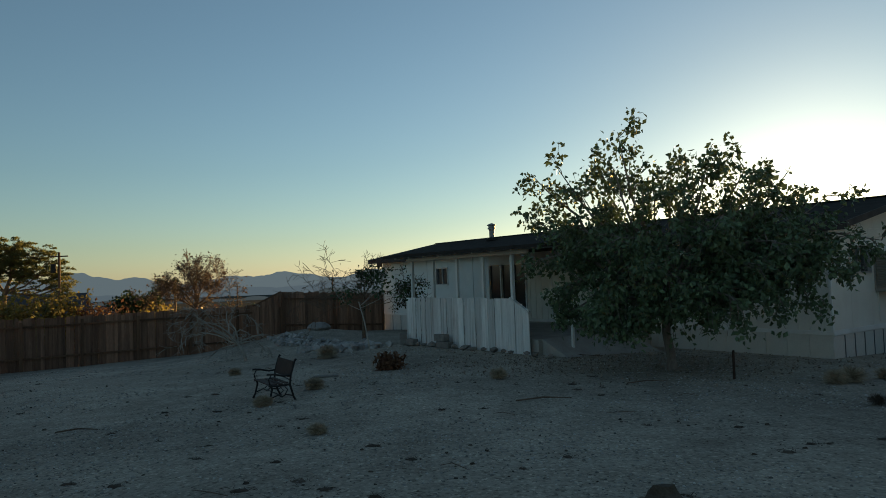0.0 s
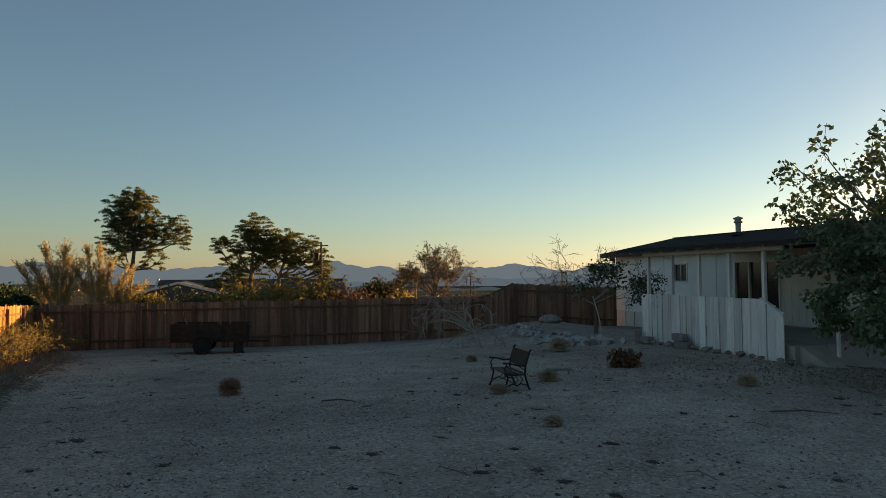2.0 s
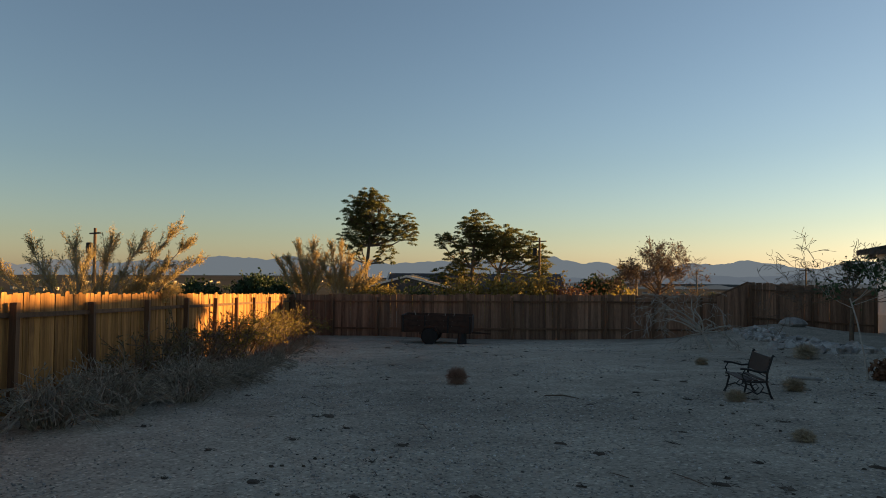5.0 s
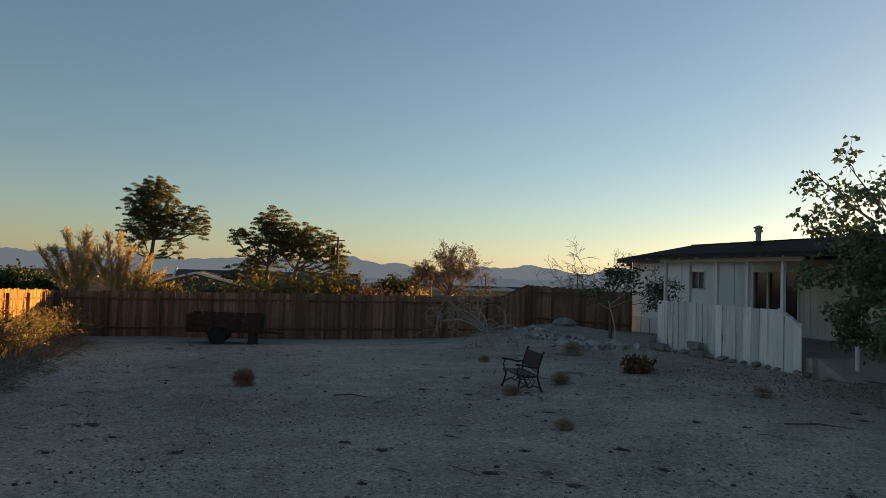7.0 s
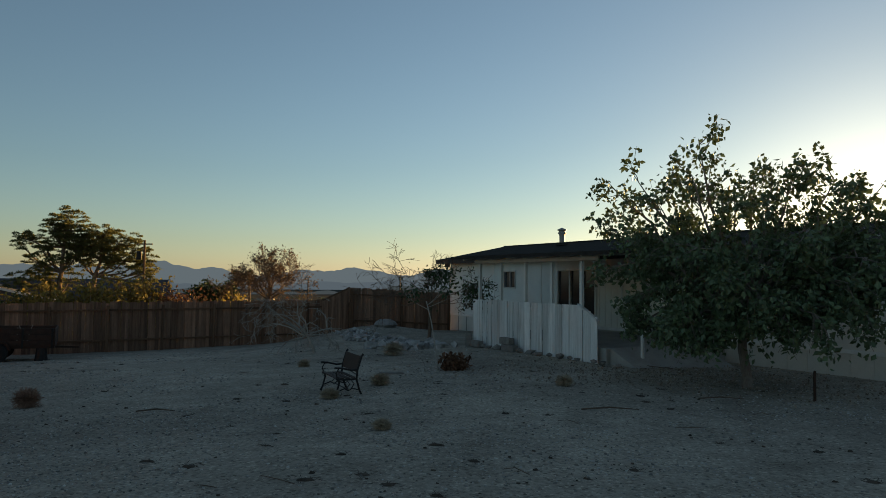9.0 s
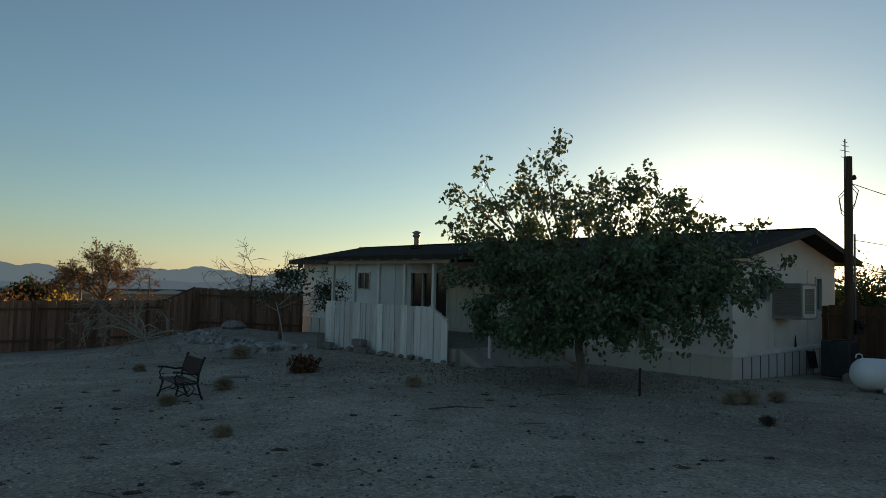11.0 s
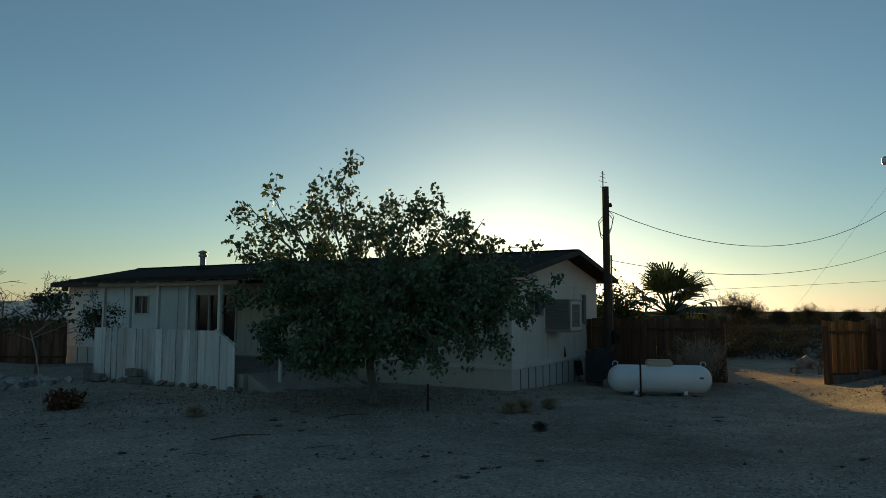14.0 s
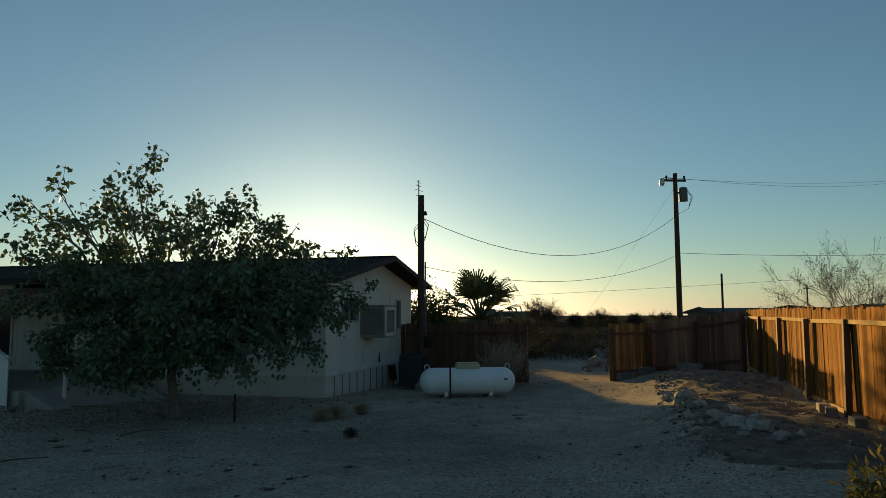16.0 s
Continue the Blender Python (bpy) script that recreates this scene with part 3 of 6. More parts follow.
def build_porch():
    p = thing("porch", "open covered porch with a weathered white board railing", "porch", HOUSE)
    X, Y0, Y1 = -4.9, 5.5, 11.62
    bw = 0.278
    n = int((Y1 - Y0) / 0.285)
    base = [Shape().add([(0.011, -bw / 2, 0), (0.011, bw / 2, 0), (0.011, bw / 2, 1), (0.011, -bw / 2, 1), (-0.011, -bw / 2, 0), (-0.011, bw / 2, 0), (-0.011, bw / 2, 1), (-0.011, -bw / 2, 1)],
                        [(0, 1, 2, 3), (7, 6, 5, 4), (0, 4, 5, 1), (1, 5, 6, 2), (2, 6, 7, 3), (3, 7, 4, 0)]).mesh("board", WHITE_BOARD) for _ in range(1)]
    for i in range(n):
        y = Y0 + 0.14 + i * (Y1 - Y0 - 0.26) / (n - 1)
        top = 1.67 if y > Y0 + 0.72 else 1.30 + 0.37 * (y - Y0) / 0.72
        lean = rng.gauss(0, 0.35) + (2.6 if i == 9 else 0)
        bot = rng.uniform(-0.06, 0.04)
        m = pose(X + rng.uniform(-0.012, 0.012), y, bot, lean, 0, 0) @ Matrix.Diagonal((1, rng.choice((0.84, 0.93, 0.97, 1.0, 1.0, 1.02)), top + rng.uniform(-0.02, 0.015) - bot, 1))
        part("board", base[0], None, p, m=m)
    for z in (0.5, 1.49):
        part("rail", Shape().box((X + 0.05, (Y0 + 0.75 + Y1) / 2, z), (0.05, Y1 - Y0 - 0.75, 0.09)), TRIM_PAINT, p)
    g = Shape().add([(X + .06, Y0, 1.26), (X + .06, Y0 + .75, 1.65), (X + .06, Y0 + .75, 1.70), (X + .06, Y0, 1.31), (X - .05, Y0, 1.26), (X - .05, Y0 + .75, 1.65), (X - .05, Y0 + .75, 1.70), (X - .05, Y0, 1.31)],
                    [(0, 1, 2, 3), (7, 6, 5, 4), (0, 4, 5, 1), (1, 5, 6, 2), (2, 6, 7, 3), (3, 7, 4, 0)])
    part("sloping_rail", g, TRIM_PAINT, p)
    post = Shape().box((0, 0, 0.5), (0.09, 0.09, 1)).mesh("post", TRIM_PAINT)
    for y in (6.22, 7.5, 8.78, 10.08, 11.34):
        part("post", post, None, p, m=pose(X + 0.08, y, 0.0) @ Matrix.Diagonal((1, 1, 2.87, 1)))
    # Duller skirting paint on the beam stands for the shade under the eave.
    part("beam", Shape().box((X + 0.08, (5.6 + Y1) / 2, 2.94), (0.07, Y1 - 5.5, 0.11), ch=0.006), SKIRT_PAINT, p)
    # shed roof running up to the eave
    g = Shape()
    pts = [(-5.35, 4.6, 3.10), (-0.2, 4.6, 3.40), (-0.2, 13.0, 3.40), (-5.35, 12.4, 3.12)]
    g.add([(a, b, c - 0.10) for a, b, c in pts] + pts, [(0, 3, 2, 1), (4, 5, 6, 7), (0, 1, 5, 4), (1, 2, 6, 5), (2, 3, 7, 6), (3, 0, 4, 7)])
    part("roof", g, ROOF, p, "flat dark porch roof")
    raf = Shape().tube([(-5.2, 0, 3.00), (-0.3, 0, 3.27)], [0.045, 0.045], 4).mesh("rafter", TRIM_PAINT)
    for i in range(9):
        part("rafter", raf, None, p, m=pose(0, 4.95 + i * 0.86, 0))
    # deck
    part("deck", Shape().box(((X + 0.1) / 2, 8.4, 0.25), (-X - 0.2, 6.1, 0.62), ch=0.01), DECK, p)
    part("ramp", Shape().add([(X + .3, 5.36, .56), (-1.2, 5.36, .56), (-1.2, 3.9, -.1), (X + .3, 3.9, -.1), (X + .3, 5.36, -.15), (-1.2, 5.36, -.15), (-1.2, 3.9, -.2), (X + .3, 3.9, -.2)],
                             [(0, 3, 2, 1), (4, 5, 6, 7), (0, 1, 5, 4), (1, 2, 6, 5), (2, 3, 7, 6), (3, 0, 4, 7)]), DECK, p)
    part("newel", Shape().box((-3.95, 4.85, 0.66), (0.07, 0.08, 1.5), ch=0.008), TRIM_PAINT, p, "short white newel post")
    part("vent_box", Shape().box((-4.35, 5.0, 0.16), (0.16, 0.22, 0.2), ch=0.01), DARK, p)
    # edging stones and blocks along the boards
    for i in range(16):
        y = Y0 - 0.9 + i * 0.44 + rng.uniform(-0.1, 0.1)
        r = rng.uniform(0.06, 0.12)
        w_ = HOUSE @ Vector((X - 0.22 + rng.uniform(-0.06, 0.06), y, 0))
        m = on_ground(w_.x, w_.y, rng.uniform(0, 180), -0.07)
        solo("edging_stone", blob(i + 3, r, (1.4, 1, 0.7), 1, 0.5), GREY_ROCK, "rough grey edging stone beside the porch boards", "stone", m, "edging stones")
    for y, w, z in ((10.95, 0.42, 0.1), (9.1, 0.6, 0.12), (9.25, 0.5, 0.33)):
        solo("concrete_block", Shape().box((0, 0, 0), (0.22, w, 0.2), ch=0.012), BLOCK, "grey concrete block leaning by the porch boards", "block", HOUSE @ pose(X - 0.28, y, z + 0.12, 0, 0, rng.uniform(-6, 6)), "porch blocks")
    solo("concrete_pier", Shape().box((0, 0, 0.16), (0.2, 0.2, 0.5), ch=0.015), BLOCK, "dark concrete pier standing by the house wall", "block", on_ground(-1.48, 23.4))


build_porch()


# ---- fences ----
BOARD_W = 0.138


def dog_ear(w, th=0.018, h=1.0, ear=0.014):
    pr = [(-w / 2, 0), (w / 2, 0), (w / 2, h - ear), (w / 2 - ear, h), (-w / 2 + ear, h), (-w / 2, h - ear)]
    n = len(pr)
    return Shape().add([(x, -th / 2, z) for x, z in pr] + [(x, th / 2, z) for x, z in pr],
                       [tuple(range(n)), tuple(range(2 * n - 1, n - 1, -1))] + [(i, i + n, (i + 1) % n + n, (i + 1) % n) for i in range(n)])


def fence(label, a, b, za, zb, height=1.83, posts=2.44, face=1, mat=CEDAR, rail_mat=CEDAR_DARK, post_mat=CEDAR_DARK, gap=0.007, name="fence", rail_z=(0.32, 1.52), post_top=-0.12):
    """Boards on posts and rails from a to b; face is the side on which posts and rails show."""
    a, b = Vector(a), Vector(b)
    L = (b - a).length
    ang = math.degrees(math.atan2(b.y - a.y, b.x - a.x))
    f = thing(name, label, "fence", pose(a.x, a.y, 0, 0, 0, ang))
    za, zb = za + slope(a.x, a.y), zb + slope(b.x, b.y)
    zz = lambda s: za + (zb - za) * s / L
    bd = dog_ear(BOARD_W).mesh("board", mat)
    n = int(L / (BOARD_W + gap))
    for i in range(n):
        s = (i + 0.5) * L / n
        m = pose(s, rng.uniform(-0.006, 0.006), zz(s) + rng.uniform(-0.015, 0.02), 0, rng.gauss(0, 0.35), rng.gauss(0, 1.0))
        g_ = terrain(a.x + (b.x - a.x) * s / L, a.y + (b.y - a.y) * s / L)
        low = min(0.0, g_ - zz(s)) - 0.05
        part("board", bd, None, f, m=m @ pose(0, 0, low) @ Matrix.Diagonal((rng.uniform(0.975, 1.04), 1, height - low + rng.gauss(0, 0.018), 1)))
    ps = Shape().box((0, 0, 0.5), (0.1, 0.1, 1)).mesh("post", post_mat)
    k = max(1, round(L / posts))
    for i in range(k + 1):
        s = i * L / k
        part("post", ps, None, f, m=pose(min(max(s, 0.05), L - 0.05), face * 0.115, zz(s) - 0.3, rng.gauss(0, 0.6), rng.gauss(0, 0.6), 0) @ Matrix.Diagonal((1, 1, height + 0.3 + post_top + rng.uniform(-0.03, 0.03), 1)))
    for z in rail_z:
        for i in range(k):
            s0, s1 = i * L / k, (i + 1) * L / k
            g = Shape().tube([(s0, face * 0.04, zz(s0) + z), (s1, face * 0.04, zz(s1) + z + rng.uniform(-.015, .015))], [0.05, 0.05], 4)
            part("rail", g, rail_mat, f)
    return f


FL = (-24.6, 20.6)
FM = (-7.5, 31.3)
fence("long brown cedar board fence, in shade", FL, FM, -0.84, -0.42, posts=2.08, face=-1, gap=0.003, mat=CEDAR_SHADED)
fence("brown cedar fence on higher ground beside the house", (-7.5, 31.27), (-3.1, 33.6), 0.14, -0.05, posts=2.0, face=-1, gap=0.0, mat=CEDAR_SHADED)
fence("cedar board fence glowing orange in low sun", (-6.5, -1.32), FL, -0.28, -0.84, face=-1, posts=2.44, rail_mat=CEDAR_DARK)
fence("cedar board fence with light rails beside the drive", RF_A - RF_D * 1.4, RF_A + RF_D * 13.3, 0.195, 0.68, face=1, posts=2.45, rail_mat=RAIL_LIGHT, height=1.85, mat=CEDAR_SUNLIT, rail_z=(0.12, 1.61), post_top=-0.20)
fence("dark cedar fence closing the corner by the gate", (19.9, 13.9), (20.35, 10.72), 0.34, 0.68, face=-1, posts=1.8, gap=0.0, mat=CEDAR_SHADED)
fence("dark board fence between house and drive gate", (14.3, 20.9), (16.6, 16.25), 0.28, 0.30, face=-1, posts=2.4, mat=CEDAR_DARK, gap=0.0)
gate = fence("open board gate leaf, weathered", (18.0, 14.05), (19.72, 13.8), 0.26, 0.30, face=-1, posts=2.3, name="gate_leaf")
gate["category"] = "gate"
# the fence steps up: boards of rising height under a slanting cap
step = thing("fence_step", "slanting run of brown boards joining two fence heights", "fence")
a_, b_ = Vector(up(-8.6, 30.55, 1.36)), Vector(up(-7.5, 31.24, 1.97))
part("cap", Shape().tube([tuple(a_), tuple(b_)], [0.05, 0.05], 4), CEDAR_DARK, step)
step_board = Shape().box((0, 0, -0.5), (BOARD_W, 0.018, 1.0)).mesh("board", CEDAR_SHADED)
for i in range(9):
    p_ = a_.lerp(b_, (i + 0.5) / 9)
    part("board", step_board, None, step, m=pose(p_.x, p_.y - 0.03, p_.z - 0.02, 0, 0, 32) @ Matrix.Diagonal((1, 1, p_.z - terrain(p_.x, p_.y) + 0.1, 1)))

# ---- propane tank ----
def build_tank():
    c = Vector((12.85, 15.0))
    ang = -31.0
    t = thing("propane_tank", "long white propane tank on short feet", "propane tank", pose(c.x, c.y, terrain(c.x, c.y), 0, 0, ang))
    R, Lh = 0.375, 1.36
    prof = [(0.01, -Lh)] + [(R * math.sin(radians(a)), -Lh + 0.34 - 0.34 * math.cos(radians(a))) for a in (15, 30, 45, 60, 75, 90)]
    prof += [(r, -z) for r, z in reversed(prof)]
    part("shell", Shape().lathe(prof, 40, pose(0, 0, 0.43, 0, 90, 0)), TANK_WHITE, t, smooth=True)
    for x in (-0.85, 0.85):
        part("weld_seam", Shape().lathe([(R + 0.004, -0.012), (R + 0.007, 0), (R + 0.004, 0.012)], 40, pose(x, 0, 0.43, 0, 90, 0)), TANK_WHITE, t)
        part("foot", Shape().box((x * 0.75, 0, 0.06), (0.1, 0.5, 0.2), ch=0.01), TANK_WHITE, t)
        part("footing", Shape().box((x * 0.75, 0, 0.0), (0.22, 0.75, 0.08), ch=0.01), BLOCK, t)
    for x in (-1.15, 1.15):
        part("lifting_eye", Shape().tube([(x - 0.07, 0, 0.79), (x - 0.06, 0, 0.87), (x, 0, 0.90), (x + 0.06, 0, 0.87), (x + 0.07, 0, 0.79)], [0.012] * 5, 6), TANK_WHITE, t)
    part("dome", Shape().box((0, 0, 0.845), (0.68, 0.34, 0.17), ch=0.045), TANK_DOME, t, "tan valve cover")
    part("dome_lid", Shape().box((0, 0, 0.935), (0.6, 0.3, 0.03), ch=0.012), TANK_DOME, t)
    part("data_plate", Shape().box((1.02, -0.362, 0.50), (0.1, 0.02, 0.05)), GREY_SHEET, t)
    q = thing("marker_post", "thin dark steel stake standing before the tank", "stake", pose(12.02, 14.75, terrain(12.02, 14.75), 0, 0, 0))
    part("rod", Shape().tube([(0, 0, -0.1), (0, 0, 1.02), (0.01, 0, 1.06)], [0.028, 0.028, 0.02], 6), RUST, q)
    part("clip", Shape().box((0, 0, 1.08), (0.09, 0.05, 0.05), ch=0.01), RUST, q)


build_tank()


# ---- machines at the gable end ----
def build_cooler():
    c = thing("evaporative_cooler", "beige louvred evaporative cooler hung at the gable wall", "cooler", HOUSE @ pose(2.96, -0.395, 2.04))
    W, D, H = 1.05, 0.77, 0.98
    part("cabinet", Shape().box((0, 0, 0), (W - 0.05, D - 0.05, H - 0.04), ch=0.01), COOLER, c)
    part("lid", Shape().box((0, 0, H / 2 - 0.01), (W + 0.02, D + 0.02, 0.05), ch=0.01), COOLER, c)
    part("pan", Shape().box((0, 0, -H / 2 + 0.04), (W + 0.01, D + 0.01, 0.10), ch=0.01), COOLER, c)
    for x in (-W / 2, W / 2):
        for y in (-D / 2, D / 2):
            part("corner_post", Shape().box((x, y, 0), (0.05, 0.05, H - 0.06), ch=0.006), COOLER, c)
    sl = Shape().box((0, 0, 0), (W - 0.08, 0.02, 0.045)).mesh("louvre", COOLER)
    s2 = Shape().box((0, 0, 0), (D - 0.08, 0.02, 0.045)).mesh("louvre", COOLER)
    for i in range(12):
        part("louvre", sl, None, c, m=pose(0, -D / 2 + 0.012, -0.36 + i * 0.066, 35, 0, 0))
        part("louvre", s2, None, c, m=pose(-W / 2 + 0.012, 0, -0.36 + i * 0.066, 35, 0, -90))
    fr = Shape()
    for x in (-0.42, 0.42):
        fr.box((x, -D / 2 - 0.012, 0), (0.10, 0.03, H - 0.12))
    for z in (-0.40, 0.40):
        fr.box((0, -D / 2 - 0.012, z), (0.74, 0.03, 0.10))
    part("front_frame", fr, SKIRT_PAINT, c, "pale front frame")
    a = thing("condenser", "grey air-conditioning condenser on a block base", "air conditioner", HOUSE @ pose(3.98, -1.22, -0.13) @ Matrix.Diagonal((0.78, 0.78, 1.06, 1)))
    part("cabinet", Shape().box((0, 0, 0.55), (0.95, 0.95, 0.95), ch=0.03), CONDENSER, a)
    fin = Shape().box((0, 0, 0), (0.9, 0.012, 0.014)).mesh("grille_bar", CONDENSER)
    for i in range(14):
        part("grille_bar", fin, None, a, m=pose(0, -0.482, 0.15 + i * 0.06))
        part("grille_bar", fin, None, a, m=pose(-0.482, 0, 0.15 + i * 0.06, 0, 0, 90))
    part("fan_guard", Shape().lathe([(0.40, 1.03), (0.40, 1.05), (0.1, 1.07), (0.02, 1.07)], 20), IRON, a)
    for x in (-0.7, 0.1):
        solo("base_block", Shape().box((0, 0, 0.12), (0.55, 0.4, 0.3), ch=0.015), BLOCK, "grey concrete block under the condenser", "block", HOUSE @ pose(3.55 + x * 0.5, -1.75 + x * 0.1, -0.15), "base blocks")


build_cooler()


# ---- poles and wires ----
def sag(a, b, drop, n=16):
    a, b = Vector(a), Vector(b)
    return [tuple(a.lerp(b, i / n) - Vector((0, 0, 4 * drop * (i / n) * (1 - i / n)))) for i in range(n + 1)]


def wire(a, b, drop, r=0.012, name="service_wire", label="sagging black service wire between poles"):
    solo(name, Shape().tube(sag(a, b, drop), [r] * 17, 5), CABLE, label, "wire", group="overhead wires")


def build_poles():
    P = Vector((13.98, 18.7))
    p = thing("service_pole", "dark wooden service pole beside the house gable", "pole", pose(*up(P.x, P.y, 0.2)))
    part("shaft", Shape().tube([(0, 0, -0.3), (0, 0, 3), (0, 0, 6.28)], [0.125, 0.12, 0.11], 12), POLE_WOOD, p, smooth=True)
    part("mast", Shape().tube([(-0.17, -0.1, 5.6), (-0.17, -0.1, 6.78)], [0.02, 0.018], 6), GREY_SHEET, p)
    for z, w in ((6.25, 0.12), (6.45, 0.16), (6.6, 0.12), (6.72, 0.08)):
        part("aerial_arm", Shape().tube([(-0.17 - w, -0.1, z), (-0.17 + w, -0.1, z - 0.05)], [0.010, 0.008], 4), GREY_SHEET, p)
    part("insulator", Shape().lathe([(0.05, 0), (0.07, 0.04), (0.05, 0.1), (0.03, 0.14)], 8, pose(0.15, -0.05, 5.6)), IRON, p)
    for z, r in ((5.3, 0.32), (5.2, 0.26)):
        part("drip_loop", Shape().tube([(0.1, 0, z + .2), (0.1 + r * .7, 0, z), (0.1 + r * .4, 0, z - .35), (0.1, 0, z - .55)], [0.012] * 4, 5), CABLE, p)
        part("drip_loop", Shape().tube([(-0.1, 0, z), (-0.3, 0, z - .2), (-0.22, 0, z - .6), (-0.1, 0, z - .7)], [0.012] * 4, 5), CABLE, p)
    part("conduit", Shape().tube([(0.15, -0.05, -0.2), (0.15, -0.05, 4.0)], [0.03, 0.03], 6), GREY_SHEET, p)
    m = part("meter_box", Shape().box((0.16, -0.2, 1.3), (0.22, 0.14, 0.4), ch=0.015), IRON, p)
    part("meter", Shape().lathe([(0.1, 0), (0.1, 0.08), (0.07, 0.12)], 12, pose(0.16, -0.28, 1.36, 90, 0, 0)), IRON, m)
    Q = Vector((33.9, 21.5))
    qz = 1.2 + slope(Q.x, Q.y)
    pz = slope(P.x, P.y)
    q = thing("utility_pole", "tall utility pole with a transformer and crossarm", "pole", pose(Q.x, Q.y, qz))
    part("shaft", Shape().tube([(0, 0, -0.5), (0, 0, 5), (0, 0, 9.6)], [0.17, 0.15, 0.12], 12), POLE_WOOD, q, smooth=True)
    arm = pose(0, 0, 9.2, 0, 0, -32)
    part("crossarm", Shape().box((0, 0.02, 0), (1.3, 0.1, 0.12), arm, 0.01), POLE_WOOD, q)
    for x in (-0.5, 0.55):
        part("insulator", Shape().lathe([(0.03, 0), (0.07, 0.06), (0.04, 0.1), (0.07, 0.16), (0.03, 0.22)], 8, arm @ pose(x, 0.02, 0.06)), IRON, q)
    part("transformer", Shape().lathe([(0.02, 0), (0.24, 0.02), (0.24, 0.72), (0.18, 0.8), (0.02, 0.82)], 16, pose(0.38, -0.24, 8.0)), GREY_SHEET, q, "grey can transformer", smooth=True)
    part("bracket", Shape().box((0.16, -0.1, 8.5), (0.3, 0.08, 0.08), ch=0.01), IRON, q)
    lamp = part("street_lamp", Shape().tube([(-0.05, 0.03, 9.3), (-0.5, 0.3, 9.35), (-0.62, 0.4, 9.25)], [0.03, 0.03, 0.03], 6), GREY_SHEET, q)
    part("lamp_head", Shape().lathe([(0.05, 0.1), (0.15, 0), (0.15, -0.2), (0.12, -0.3)], 12, pose(-0.66, 0.42, 9.2)), ALU, lamp, "pale lamp head")
    for k in range(3):
        part("jumper", Shape().tube([(0.4 + .1 * k, -0.25, 8.85), (0.75 + .1 * k, -0.5, 8.3), (0.6, -0.4, 7.6), (0.15, -0.05, 7.3)], [0.01] * 4, 4), CABLE, q)
    wire((P.x, P.y, pz + 5.72), (Q.x, Q.y, qz + 7.2), 1.75)
    wire((P.x, P.y, pz + 4.05), (Q.x, Q.y, qz + 5.0), 0.95, 0.010)
    wire((Q.x, Q.y, qz + 5.1), up(75, 12, 9.5), 0.5, 0.012)
    wire((Q.x, Q.y, qz + 9.3), up(80, 16, 17.5), 0.8, 0.008)
    wire((Q.x, Q.y, qz + 9.35), up(82, 22, 18.0), 0.8, 0.008)
    wire((Q.x, Q.y, qz + 8.8), up(25.6, 23.4, 0.4), 0.02, 0.004, "guy_wire", "thin taut guy wire from the utility pole")
    wire(up(29.6, 48.6, 4.3), up(90.4, 30.1, 9.0), 0.15, 0.014)
    for x, y, h, top in ((52.7, 29.4, 4.4, 0), (86, 37, 5.6, 1), (84, 46, 2.8, 0)):
        o = thing("far_pole", "distant slender wooden pole", "pole", on_ground(x, y), "far poles")
        part("shaft", Shape().tube([(0, 0, -0.5), (0, 0, h)], [0.10, 0.085], 8), POLE_WOOD, o)
        if top:
            part("crossarm", Shape().box((0, 0, h - 0.4), (1.9, 0.1, 0.12)), POLE_FAR, o)
    for x, y, h, k, can in ((-23.7, 42.0, 4.92, 0.64, True), (-38.6, 126.2, 4.4, 1.0, False), (-19.6, 118.4, 5.0, 1.0, False), (-54.2, 25.8, 5.3, 1.0, True)):
        o = thing("far_pole", "distant utility pole with a crossarm, above the rooftops", "pole", on_ground(x, y), "far poles")
        z = h + slope(x, y) - terrain(x, y)
        part("shaft", Shape().tube([(0, 0, -0.5), (0, 0, z)], [0.16 * k, 0.11 * k], 8), POLE_FAR, o)
        part("crossarm", Shape().box((0, 0, z - 0.4 * k), (1.7 * k, 0.1 * k, 0.12 * k)), POLE_FAR, o)
        if can:
            part("transformer", Shape().lathe([(0.02, 0), (0.24 * k, 0.02), (0.24 * k, 0.85 * k), (0.02, 0.9 * k)], 12, pose(-0.45 * k, -0.2 * k, z - 2.0 * k)), IRON, o)


build_poles()


# ---- trees ----
def grow(wood, tips, p, d, length, radius, depth, bend=0.25, split=3, wander=0.35, up=0.1, shrink=0.68, min_r=0.004, keep=0.75):
    """One limb that wanders and forks; tips collects where leaves sit."""
    n = 5
    pts, rr = [Vector(p)], [radius]
    d = Vector(d).normalized()
    for i in range(n):
        d = (d + Vector((rng.gauss(0, wander), rng.gauss(0, wander), rng.gauss(0, wander) + up)) * bend).normalized()
        pts.append(pts[-1] + d * (length / n))
        rr.append(max(min_r, radius * (1 - 0.45 * (i + 1) / n)))
    wood.tube(pts, rr, 6 if radius > 0.03 else 4, caps=False)
    if depth <= 0:
        tips += [tuple(q) for q in pts[1:]]
        return
    if depth == 1:
        tips += [tuple(q) for q in pts[3:]]
    for k in range(split):
        j = rng.choice((3, 4, 5)) if k else 5
        nd = (d + Vector((rng.gauss(0, 1), rng.gauss(0, 1), rng.gauss(0, 0.8))) * keep).normalized()
        grow(wood, tips, pts[j], nd, length * rng.uniform(0.55, 0.85), rr[j] * shrink, depth - 1, bend, split, wander, up, shrink, min_r, keep)


